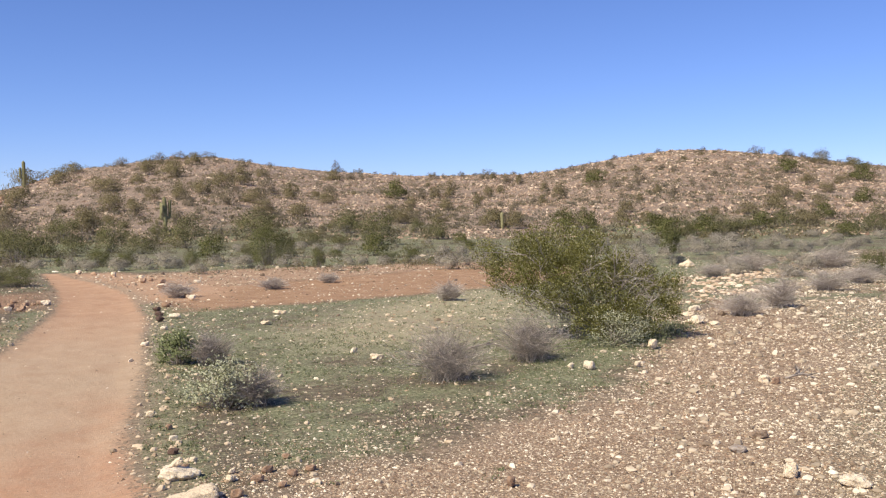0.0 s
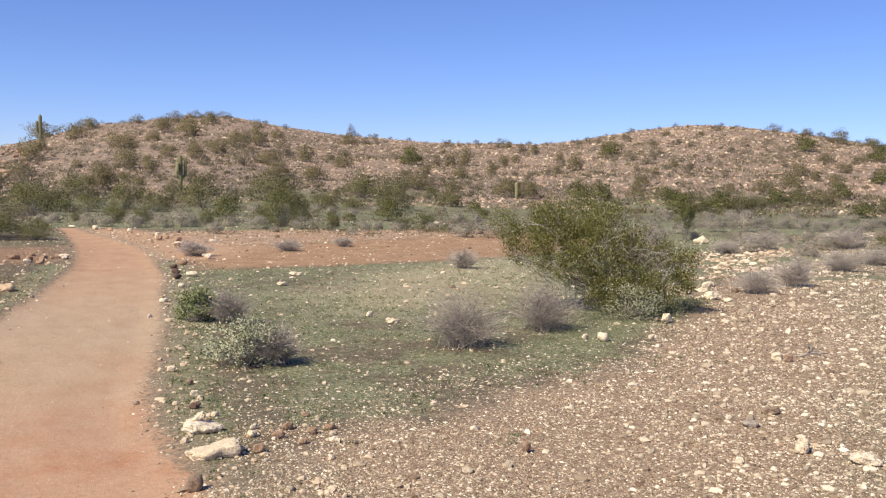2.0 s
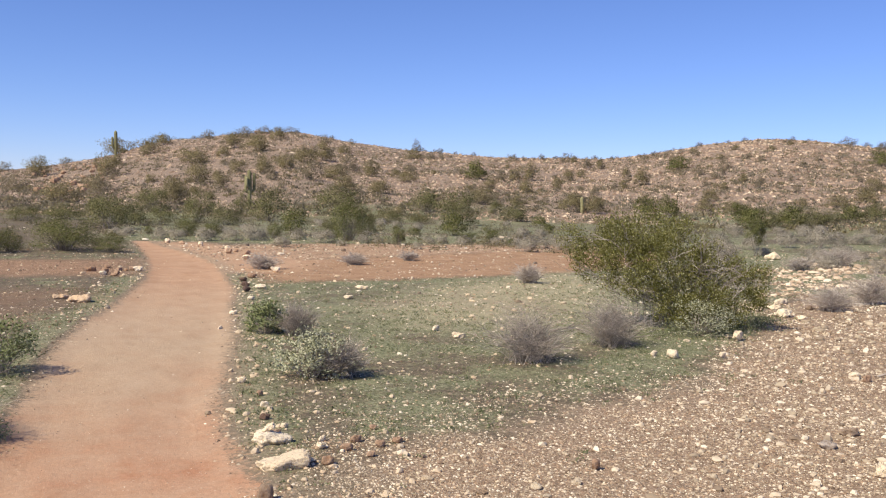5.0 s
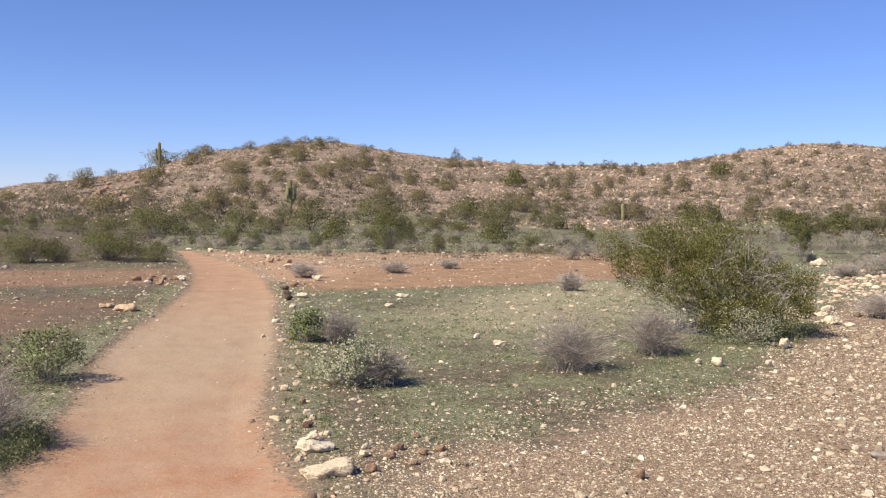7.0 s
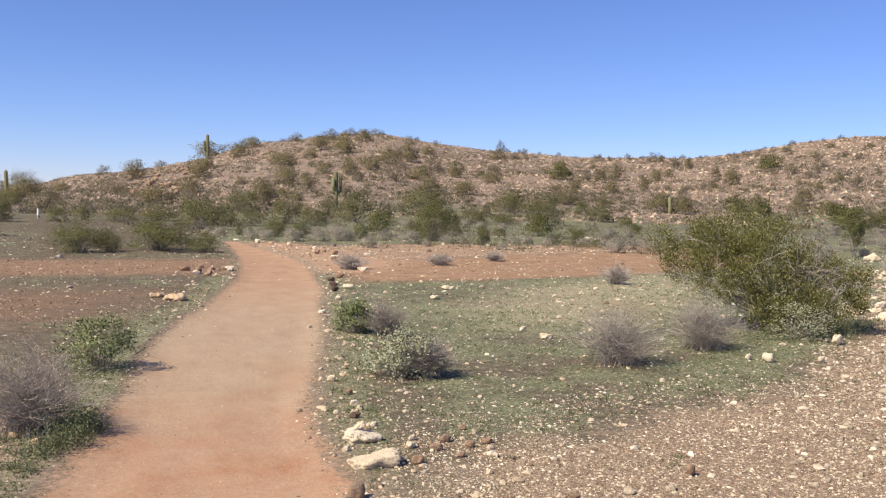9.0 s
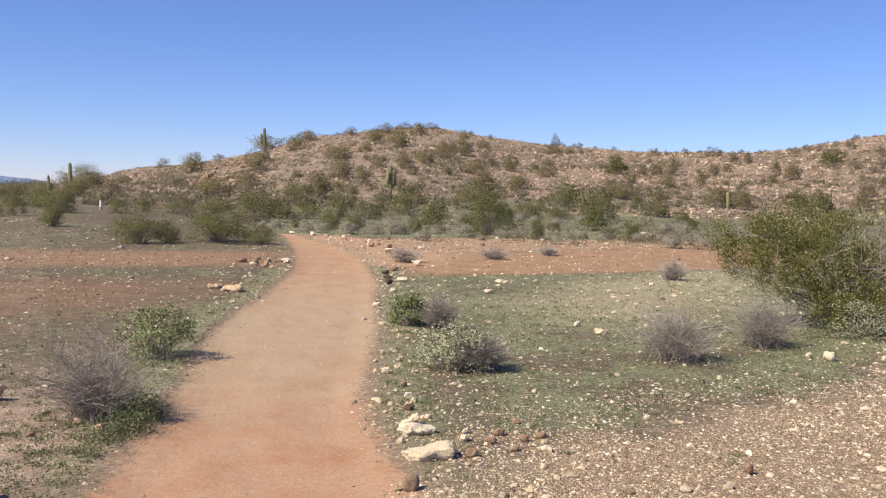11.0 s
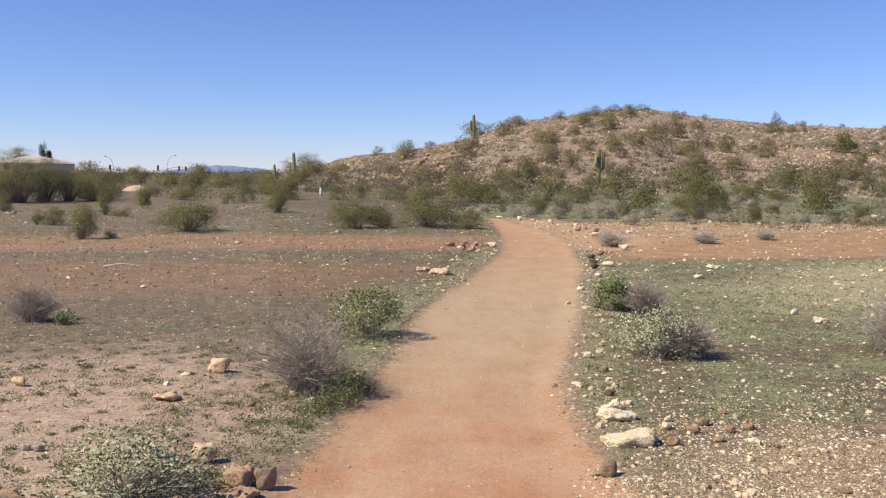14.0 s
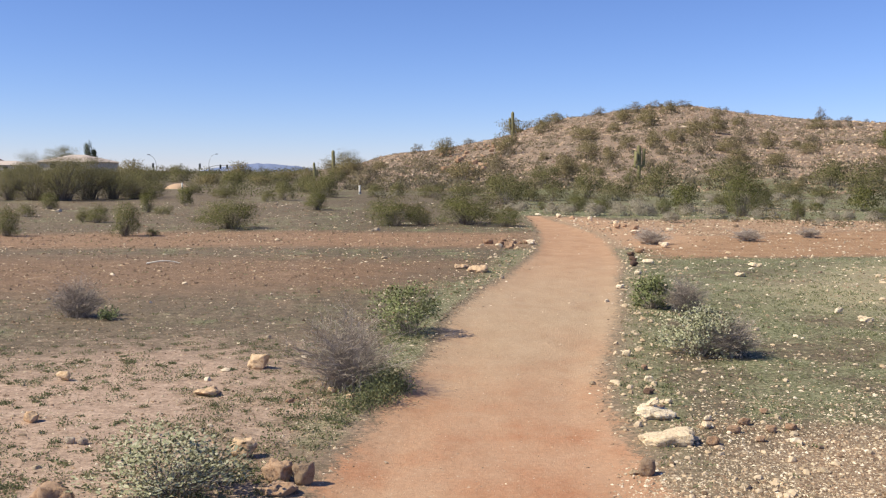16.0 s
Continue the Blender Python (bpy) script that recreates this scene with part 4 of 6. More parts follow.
HILL_DUSKY_A = [(32.0, 132.4, 2.65, 1.24), (36.6, 129.9, 2.46, 1.48), (40.9, 135.1, 2.57, 1.2), (45.4, 136.2, 2.62, 1.05), (23.0, 73.5, 1.17, 1.03), (26.5, 74.2, 2.01, 1.44),
                (44.1, 118.0, 1.68, 1.07), (9.3, 70.1, 2.06, 1.2), (18.7, 62.5, 1.19, 1.03), (33.7, 83.5, 1.97, 1.37), (60.8, 124.3, 1.51, 1.77), (42.8, 88.9, 1.56, 0.78),
                (57.3, 112.9, 1.85, 1.0), (59.8, 114.0, 1.25, 0.86), (47.8, 78.5, 1.23, 1.01), (72.0, 115.0, 1.81, 1.15), (74.4, 116.0, 0.75, 0.84), (76.7, 114.7, 1.09, 0.92),
                (36.0, 60.0, 0.94, 0.64), (73.5, 104.3, 1.86, 1.32), (69.0, 93.3, 1.55, 1.27), (51.7, 65.9, 1.02, 0.61), (87.9, 105.1, 1.25, 0.92), (93.2, 109.3, 1.14, 0.87)]
HILL_DUSKY_B = [(82.7, 94.7, 1.22, 0.99), (98.0, 110.4, 0.81, 0.63), (88.7, 98.4, 1.21, 0.72), (80.8, 87.0, 1.23, 1.08), (61.5, 65.7, 0.93, 0.93), (67.8, 68.8, 1.23, 1.12),
                (62.7, 63.9, 0.71, 0.76), (59.6, 61.6, 1.04, 0.68), (46.5, 61.7, 0.94, 0.7), (100.0, 107.5, 0.8, 0.54), (101.4, 105.0, 0.8, 0.53), (103.7, 104.8, 0.72, 0.63),
                (56.5, 53.6, 1.04, 0.95), (75.8, 73.8, 0.96, 0.77), (75.0, 70.9, 1.07, 0.75), (101.6, 91.8, 1.33, 0.75), (113.7, 91.6, 2.66, 1.24), (115.2, 89.6, 1.69, 0.8),
                (113.6, 85.5, 1.9, 1.12), (104.4, 75.9, 1.73, 0.78), (108.5, 68.4, 1.09, 0.78), (63.6, 56.8, 0.78, 0.57), (79.5, 67.5, 1.01, 0.63), (57.7, 52.7, 0.76, 0.48)]
HILL_DUSKY_C = [(75.9, 60.3, 0.94, 0.59)]
HILL_GREEN_A = [(7.5, 34.2, 0.89, 0.6), (8.2, 33.2, 0.71, 0.56), (11.6, 34.2, 1.01, 0.92), (10.2, 32.3, 0.58, 0.53), (6.3, 35.0, 0.32, 0.32), (44.9, 78.7, 2.31, 1.71),
                (12.6, 31.1, 1.55, 1.35), (18.4, 33.8, 1.22, 0.89), (16.5, 29.3, 0.82, 0.39), (28.4, 42.5, 0.87, 0.53), (13.5, 28.8, 0.54, 0.66), (16.7, 34.1, 0.51, 0.3),
                (17.5, 29.4, 0.75, 0.54), (17.2, 27.5, 0.28, 0.26), (24.0, 35.2, 0.57, 0.41), (67.9, 75.6, 2.6, 1.36), (39.5, 44.8, 1.52, 1.09), (38.9, 46.2, 1.62, 1.17),
                (39.6, 38.7, 1.41, 1.08), (85.4, 64.6, 2.6, 1.56), (88.1, 57.5, 2.56, 1.79), (65.8, 42.8, 1.58, 1.19), (53.4, 37.5, 1.39, 0.99), (40.5, 36.0, 1.65, 1.12)]
HILL_GREEN_B = [(38.1, 36.5, 1.6, 1.03), (45.7, 36.4, 1.49, 0.96), (44.4, 29.7, 1.3, 0.75)]
HILL_OLIVE_A = [(21.8, 144.4, 4.6, 2.3), (21.4, 118.2, 3.07, 1.97), (25.1, 129.3, 3.2, 1.52), (29.4, 109.3, 2.48, 1.93), (36.8, 115.8, 2.36, 1.62), (21.2, 93.1, 3.19, 1.39),
                (25.6, 98.8, 1.61, 1.12), (29.8, 99.9, 3.49, 1.9), (12.6, 89.3, 2.47, 2.08), (17.4, 75.4, 2.35, 1.51), (17.9, 70.4, 1.32, 1.1), (22.5, 82.2, 1.55, 1.14),
                (24.3, 80.7, 1.84, 1.43), (27.3, 82.9, 1.75, 1.33), (30.9, 88.2, 2.56, 1.59), (33.7, 90.3, 2.34, 1.87), (13.8, 64.6, 1.2, 0.88), (14.9, 65.4, 0.9, 0.65),
                (10.2, 55.5, 2.4, 1.24), (12.0, 59.0, 1.83, 1.54), (6.6, 48.8, 1.62, 1.02), (6.9, 42.1, 1.56, 0.83), (8.2, 42.4, 1.37, 0.79), (10.3, 44.7, 1.67, 1.39)]
HILL_OLIVE_B = [(11.2, 42.8, 1.61, 0.97), (15.5, 55.6, 0.98, 0.98), (14.7, 47.4, 2.35, 1.57), (42.1, 105.9, 1.8, 1.11), (29.4, 76.2, 2.09, 1.14), (34.8, 80.5, 1.71, 1.49),
                (52.1, 107.3, 2.61, 1.23), (36.8, 76.9, 1.87, 1.04), (50.5, 80.5, 1.27, 1.16), (51.6, 79.4, 1.84, 1.73), (42.8, 72.3, 1.33, 0.92), (27.0, 67.9, 1.86, 1.07),
                (29.1, 65.9, 1.97, 1.01), (19.9, 51.2, 2.94, 1.6), (15.3, 35.8, 0.99, 0.9), (26.7, 52.9, 2.38, 1.66), (21.2, 46.5, 1.86, 0.68), (22.4, 45.3, 1.29, 0.61),
                (23.6, 43.2, 2.33, 1.62), (33.4, 57.7, 1.7, 1.05), (42.7, 66.2, 1.53, 1.01), (35.4, 55.9, 1.29, 0.81), (30.4, 50.7, 1.15, 0.9), (28.9, 45.8, 1.71, 1.05)]
HILL_OLIVE_C = [(12.8, 33.5, 0.74, 0.61), (73.9, 102.9, 1.23, 1.08), (69.5, 91.1, 1.32, 1.32), (55.6, 78.2, 1.4, 1.17), (58.9, 80.6, 1.09, 0.85), (61.4, 76.1, 1.13, 1.01),
                (56.4, 67.9, 1.61, 1.45), (53.6, 66.9, 1.09, 0.78), (59.3, 58.1, 1.01, 0.71), (48.3, 69.6, 1.13, 1.03), (36.5, 50.9, 1.98, 1.22), (37.0, 49.1, 1.72, 1.12),
                (48.3, 50.4, 1.36, 0.85), (43.1, 45.4, 1.22, 0.72), (43.0, 43.0, 1.18, 0.81), (75.2, 77.1, 1.11, 0.72), (105.7, 74.8, 2.52, 1.81), (113.2, 75.4, 2.65, 1.32),
                (79.3, 57.6, 1.79, 0.89), (82.3, 56.0, 1.57, 0.97), (73.0, 51.0, 1.41, 0.92), (62.6, 47.8, 1.44, 1.1), (56.9, 43.9, 1.83, 1.09), (61.1, 45.1, 1.02, 0.78)]
HILL_OLIVE_D = [(60.0, 42.6, 1.25, 0.94), (52.2, 42.6, 1.72, 0.74), (50.0, 43.6, 1.05, 0.52), (41.4, 35.4, 2.05, 1.06), (39.6, 36.6, 1.31, 0.85), (44.2, 36.6, 1.46, 0.77),
                (47.4, 36.0, 1.88, 1.16), (48.6, 35.2, 1.9, 0.88), (48.1, 30.5, 1.59, 1.32), (86.5, 86.2, 1.11, 0.67)]
LEFT_DUSKY_A = [(-31.2, 140.2, 1.92, 1.22), (-6.3, 132.3, 2.25, 1.29), (-0.5, 59.5, 2.03, 1.16), (14.6, 145.3, 1.95, 0.98), (4.5, 83.6, 2.04, 0.92), (5.8, 132.9, 1.78, 1.29)]
LEFT_GREEN_A = [(-11.4, 33.7, 0.69, 0.56), (-8.6, 22.5, 0.64, 0.64), (-7.9, 27.2, 0.72, 0.48), (-5.9, 22.5, 0.74, 0.76), (-7.6, 32.0, 0.6, 0.72), (-7.3, 36.6, 0.59, 0.64),
                (-3.85, 25.2, 1.75, 0.76), (-5.3, 22.8, 0.37, 0.17), (-2.1, 34.4, 0.92, 0.71), (0.55, 26.5, 1.55, 0.76),
                (1.3, 26.9, 0.8, 0.5), (2.7, 27.2, 2.1, 0.84), (3.75, 26.5, 0.95, 0.5)]
LEFT_OLIVE_A = [(-23.9, 93.0, 3.15, 1.75), (-30.0, 142.9, 2.31, 1.33), (-10.7, 29.4, 0.65, 0.38), (-8.4, 27.5, 0.45, 0.38), (-6.9, 31.2, 0.62, 0.29), (-10.1, 44.0, 1.15, 0.77),
                (-11.5, 43.8, 1.49, 0.88), (-10.6, 60.5, 1.72, 0.82), (-7.0, 44.0, 1.46, 0.54), (-12.9, 91.8, 2.82, 1.58), (-9.2, 47.6, 1.18, 0.59), (-4.0, 41.6, 1.12, 0.76),
                (-2.3, 45.1, 1.43, 0.93), (-2.8, 90.2, 3.29, 1.75), (8.0, 106.1, 2.72, 1.94), (6.1, 64.7, 2.53, 1.18), (4.7, 47.7, 2.1, 0.7), (2.8, 45.5, 1.66, 0.61),
                (1.2, 47.3, 0.98, 0.63), (0.5, 95.6, 1.86, 0.87), (9.9, 77.3, 1.89, 1.14), (5.5, 39.0, 2.16, 1.2), (-7.6, 79.7, 2.24, 0.88), (-7.8, 65.2, 1.6, 0.72)]
LEFT_OLIVE_B = [(-6.0, 83.5, 2.03, 1.02), (-4.6, 40.4, 0.74, 0.45), (0.0, 45.3, 1.1, 0.61)]
LEFT_TREE_A = [(-15.1, 39.8, 0.83, 1.35), (-14.1, 39.9, 1.7, 1.65), (-12.9, 39.7, 1.83, 1.88), (-12.2, 40.9, 1.97, 1.81), (-11.4, 41.5, 1.36, 1.36), (-10.5, 42.2, 1.59, 1.06),
               (-18.5, 55.9, 1.43, 1.07), (-18.3, 49.6, 1.41, 1.41), (-16.0, 56.5, 1.79, 1.29)]
SCRUB_GREY_A = [(27.4, 24.5, 0.85, 0.58), (28.6, 24.0, 1.18, 0.68), (31.8, 25.9, 0.65, 0.47), (32.3, 25.4, 0.8, 0.45), (32.8, 24.8, 0.8, 0.43), (35.7, 25.2, 0.74, 0.43),
                (25.1, 17.3, 0.96, 0.59), (23.9, 19.3, 0.86, 0.5), (31.4, 22.9, 0.76, 0.47), (26.7, 19.9, 0.45, 0.3), (33.6, 22.5, 0.79, 0.39), (39.0, 30.0, 0.84, 0.42),
                (43.3, 31.1, 0.97, 0.39), (40.5, 27.8, 0.78, 0.39), (39.1, 25.4, 0.74, 0.37), (35.2, 30.5, 0.74, 0.42), (34.5, 31.4, 0.68, 0.43), (33.2, 33.0, 0.97, 0.51),
                (37.1, 37.7, 0.64, 0.39), (17.8, 25.2, 0.75, 0.34), (17.6, 26.1, 0.5, 0.31), (16.1, 24.8, 0.72, 0.47), (17.3, 27.4, 0.43, 0.28), (20.6, 32.0, 0.6, 0.42)]
SCRUB_GREY_B = [(20.7, 30.9, 0.59, 0.41), (16.8, 27.8, 0.51, 0.3), (15.9, 28.6, 0.6, 0.32), (15.3, 29.1, 0.44, 0.28), (14.9, 29.3, 0.52, 0.26), (11.2, 29.9, 0.86, 0.43),
                (9.2, 31.6, 0.88, 0.56), (8.4, 31.5, 0.71, 0.44), (7.5, 31.4, 0.78, 0.43), (6.7, 32.0, 0.6, 0.36), (6.2, 32.2, 0.52, 0.36), (5.4, 34.2, 0.63, 0.34),
                (5.1, 35.0, 0.43, 0.26), (10.9, 31.8, 0.57, 0.37), (12.6, 29.8, 0.51, 0.28), (11.2, 28.3, 0.37, 0.18), (13.0, 29.5, 0.43, 0.26), (29.1, 32.1, 0.79, 0.42),
                (39.1, 37.2, 0.66, 0.39), (39.9, 33.5, 0.76, 0.41), (44.0, 27.7, 0.82, 0.44), (25.2, 19.7, 0.51, 0.27), (22.8, 14.6, 0.66, 0.33), (21.1, 15.8, 0.64, 0.35)]
OPEN_BUSHES = [(23.84, 15.1, 0.95, 0.62)]
for x, y, w, h in HILL_GREEN_A + HILL_GREEN_B + LEFT_GREEN_A + OPEN_BUSHES:
    plant(FLATS if math.hypot(x, y) < 36 else GREENFORMS, x, y, w * 1.08, h * 1.05)
for x, y, w, h in HILL_OLIVE_A + HILL_OLIVE_B + HILL_OLIVE_C + HILL_OLIVE_D + LEFT_OLIVE_A + LEFT_OLIVE_B:
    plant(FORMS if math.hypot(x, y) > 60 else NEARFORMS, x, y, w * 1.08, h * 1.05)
for x, y, w, h in HILL_DUSKY_A + HILL_DUSKY_B + HILL_DUSKY_C + LEFT_DUSKY_A:
    plant(DUSKYFORMS, x, y, w * 1.08, h * 1.1)
for x, y, w, h in LEFT_TREE_A:
    plant(TREES, x, y, w * 1.45, h * 0.96)
for x, y, w, h in SCRUB_GREY_A + SCRUB_GREY_B:
    plant(GREYS, x, y, w * 1.1, h)
taken = [(a[0], a[1]) for a in HILL_GREEN_A + HILL_GREEN_B + LEFT_GREEN_A + OPEN_BUSHES + HILL_OLIVE_A + HILL_OLIVE_B + HILL_OLIVE_C + HILL_OLIVE_D
         + LEFT_OLIVE_A + LEFT_OLIVE_B + HILL_DUSKY_A + HILL_DUSKY_B + HILL_DUSKY_C + LEFT_DUSKY_A + LEFT_TREE_A + SCRUB_GREY_A + SCRUB_GREY_B]


def scatter(forms, count, az, reach, width, ratio, gap):
    made = 0
    for _ in range(count * 12):
        if made == count:
            break
        a, r = radians(rng.uniform(*az)), rng.uniform(*reach)
        x, y, w = math.sin(a) * r, math.cos(a) * r, rng.uniform(*width)
        if (abs(math.degrees(a) - 16) < 1.7 or abs(math.degrees(a) + 0.9) < 1.0 or abs(math.degrees(a) + 12) < 1.4) and r < 75:
            continue
        if min(math.hypot(x - p, y - q) for p, q in taken) < gap or inside(np.array([x]), np.array([y]), ZONES["path"])[0] > -1.2:
            continue
        taken.append((x, y))
        plant(forms, x, y, w, w * rng.uniform(*ratio))
        made += 1


scatter(DUSKYFORMS, 90, (2, 64), (66, 148), (0.5, 1.1), (0.5, 0.75), 2.6)
scatter(DUSKYFORMS, 46, (13, 62), (142, 149), (0.6, 1.5), (0.5, 0.8), 2.0)
scatter(FORMS, 40, (2, 64), (56, 140), (0.6, 1.2), (0.5, 0.7), 2.6)
scatter(NEARFORMS, 26, (-26, 0), (50, 130), (0.9, 2.1), (0.4, 0.6), 2.6)
scatter(NEARFORMS, 20, (-20, -2), (44, 90), (1.0, 2.8), (0.32, 0.65), 2.4)
scatter(GREYS, 30, (42, 62), (24, 50), (0.5, 1.0), (0.45, 0.6), 1.3)
scatter(GREYS, 24, (8, 44), (29, 50), (0.3, 0.7), (0.45, 0.6), 1.3)


# ---- saguaros ----
def column(line, radius, ribs=13):
    """A ribbed, round-topped column along a line."""
    line = np.asarray(line, float)
    k = len(line)
    d = np.gradient(line, axis=0)
    d /= np.linalg.norm(d, axis=1, keepdims=True)
    side = np.cross(d, np.array([0.0, 1.0, 0.05]))
    side /= np.linalg.norm(side, axis=1, keepdims=True)
    fwd = np.cross(d, side)
    n = ribs * 4
    a = np.arange(n) * 2 * math.pi / n
    rib = 1 + 0.09 * np.cos(a * ribs)
    rr = np.asarray(radius, float)
    v = line[:, None] + rr[:, None, None] * rib[None, :, None] * (side[:, None] * np.cos(a)[None, :, None] + fwd[:, None] * np.sin(a)[None, :, None])
    idx = np.arange(k * n).reshape(k, n)
    nx = np.roll(idx, -1, axis=1)
    return v.reshape(-1, 3), np.stack([idx[:-1], nx[:-1], nx[1:], idx[1:]], -1).reshape(-1, 4)


def saguaro(x, y, h, r, arms, label):
    top = new("saguaro_cactus")
    s = np.linspace(0, 1, 16)
    rad = r * (0.82 + 0.25 * np.sin(s * 2.6)) * np.sqrt(np.clip((1.0 - s) / 0.06, 0.0004, 1))
    part_of("trunk", mesh_of("trunk", *column(np.column_stack([0.03 * np.sin(s * 4), 0 * s, s * h - 0.05]), rad), M_CACTUS, True), top)
    for turn, at, out, up in arms:
        t = np.linspace(0, 1, 18)
        bend = np.clip(t / 0.4, 0, 1) * math.pi / 2
        px, pz = np.sin(bend) * out, at * h + (1 - np.cos(bend)) * out * 0.6 + np.clip((t - 0.4) / 0.6, 0, 1) * up
        c, q = math.cos(radians(turn)), math.sin(radians(turn))
        ar = r * 0.72 * np.sqrt(np.clip((1.0 - t) / 0.08, 0.0004, 1))
        part_of("arm", mesh_of("arm", *column(np.column_stack([px * c, px * q, pz]), ar), M_CACTUS, True), top)
    top.matrix_basis = pose(x, y, ground_z(x, y))
    return tagged(top, label, "cactus", "saguaros")


saguaro(19.75, 133.9, 3.75, 0.2, [(180, 0.35, 0.42, 1.25)], "tall dark green saguaro with one arm on the hilltop")
saguaro(16.5, 57.5, 2.35, 0.115, [(0, 0.38, 0.31, 1.0), (180, 0.36, 0.22, 0.95), (60, 0.42, 0.18, 0.72), (215, 0.5, 0.24, 0.5)], "branched saguaro with several upright arms")
saguaro(-4.2, 94.6, 2.7, 0.15, [], "single straight saguaro column above the scrub")
saguaro(-4.1, 63.8, 1.7, 0.075, [(10, 0.4, 0.2, 0.3)], "small dark saguaro among shrubs")
saguaro(36.4, 49.6, 1.15, 0.10, [], "short pale saguaro column at the hill's foot")


# ---- gravel, rubble and grass ----
PHI = (1 + 5 ** 0.5) / 2
ICO_V = np.array([(-1, PHI, 0), (1, PHI, 0), (-1, -PHI, 0), (1, -PHI, 0), (0, -1, PHI), (0, 1, PHI), (0, -1, -PHI), (0, 1, -PHI), (PHI, 0, -1), (PHI, 0, 1), (-PHI, 0, -1), (-PHI, 0, 1)]) / 1.9
ICO_F = np.array([(0, 11, 5), (0, 5, 1), (0, 1, 7), (0, 7, 10), (0, 10, 11), (1, 5, 9), (5, 11, 4), (11, 10, 2), (10, 7, 6), (7, 1, 8),
                  (3, 9, 4), (3, 4, 2), (3, 2, 6), (3, 6, 8), (3, 8, 9), (4, 9, 5), (2, 4, 11), (6, 2, 10), (8, 6, 7), (9, 8, 1)])


OCT_V = np.array([(1, 0, 0), (0, 1, 0), (-1, 0, 0), (0, -1, 0), (0, 0, 1), (0, 0, -1)], float)
OCT_F = np.array([(0, 1, 4), (1, 2, 4), (2, 3, 4), (3, 0, 4), (1, 0, 5), (2, 1, 5), (3, 2, 5), (0, 3, 5)])


def stones(name, x, y, size, mat, label, flat=(0.45, 0.8), fine=False):
    """Loose stones, each an angular lump half set in the soil, as one sheet of stuff."""
    n = len(x)
    base, tri = (OCT_V, OCT_F) if fine else (ICO_V, ICO_F)
    v = base[None] * (1 + rng.uniform(-0.28, 0.28, (n, len(base), 1)) * (1.0 if fine else 0.6)) + rng.normal(0, 0.14 if fine else 0.08, (n, len(base), 3))
    a = rng.uniform(0, 2 * math.pi, n)
    sx, sy, sz = size * rng.uniform(0.8, 1.4, n), size * rng.uniform(0.55, 0.95, n), size * rng.uniform(*flat, n)
    px, py, pz = v[..., 0] * sx[:, None], v[..., 1] * sy[:, None], v[..., 2] * sz[:, None]
    c, s = np.cos(a)[:, None], np.sin(a)[:, None]
    z = terrain(x, y) + sz * (-0.05 if fine else 0.25)
    out = np.stack([px * c - py * s + x[:, None], px * s + py * c + y[:, None], pz + z[:, None]], -1)
    f = (tri[:4] if fine else tri)[None] + (np.arange(n) * len(base))[:, None, None]
    return tagged(new(name, mesh_of(name, out.reshape(-1, 3), f.reshape(-1, 3), mat)), label, "gravel", kind="stuff")


def field(n, az, reach):
    a, r = np.radians(rng.uniform(*az, n)), np.exp(rng.uniform(math.log(reach[0]), math.log(reach[1]), n))
    return np.sin(a) * r, np.cos(a) * r, r


def within(x, y, name, soft=0.5):
    return np.clip((in_zone(x, y, name) + soft * value_noise(x, y, 0.7, 31) + 0.2) / 0.5, 0, 1)


x, y, r = field(215000, (-27, 64), (2.8, 40))
on_path, white, brown = within(x, y, "path", 0.15), within(x, y, "white", 1.0), within(x, y, "brown", 0.8)
red, redl, strip, pale = within(x, y, "red"), np.maximum(within(x, y, "redleft", 1.5), within(x, y, "brownleft", 1.5)), within(x, y, "strip"), within(x, y, "pale")
dens = 0.15 + 0.09 * value_noise(x, y, 1.5, 33) + 0.62 * white + 1.0 * strip + 0.45 * redl + 0.12 * pale
dens = dens + 0.12 * (grass_cover(x, y) > 0.2)
dens = np.where(np.abs(inside(x, y, ZONES["path"]) + 0.5) < 0.55, dens + 0.22, dens)
dens = dens + 0.25 * np.exp(-(np.minimum(inside(x, y, ZONES["white"]), 0) / 0.9) ** 2) * (x > 2) + 0.12 * within(x, y, "pink")
dens = dens * (1 - 0.8 * on_path) + 0.12 * red + 0.2 * brown
keep = rng.uniform(0, 1, len(x)) < dens
size = np.where(on_path > 0.5, 0.0048, 0.0066) * np.minimum(np.exp(rng.normal(-0.05, 0.5, len(x))), 2.6) * (r / 6) ** 0.75
dark = rng.uniform(0, 1, len(x)) < 0.22 + 0.45 * (x < 1.5 + 0.12 * y) + 0.35 * np.maximum(redl, brown) + 0.2 * red + 0.35 * strip
stones("pale_gravel", x[keep & ~dark], y[keep & ~dark], size[keep & ~dark], M_GRAVEL, "loose cream and tan gravel scattered over the soil", fine=True)
stones("brown_gravel", x[keep & dark], y[keep & dark], size[keep & dark], M_DARKGRAVEL, "loose reddish-brown and dark gravel on the soil", fine=True)
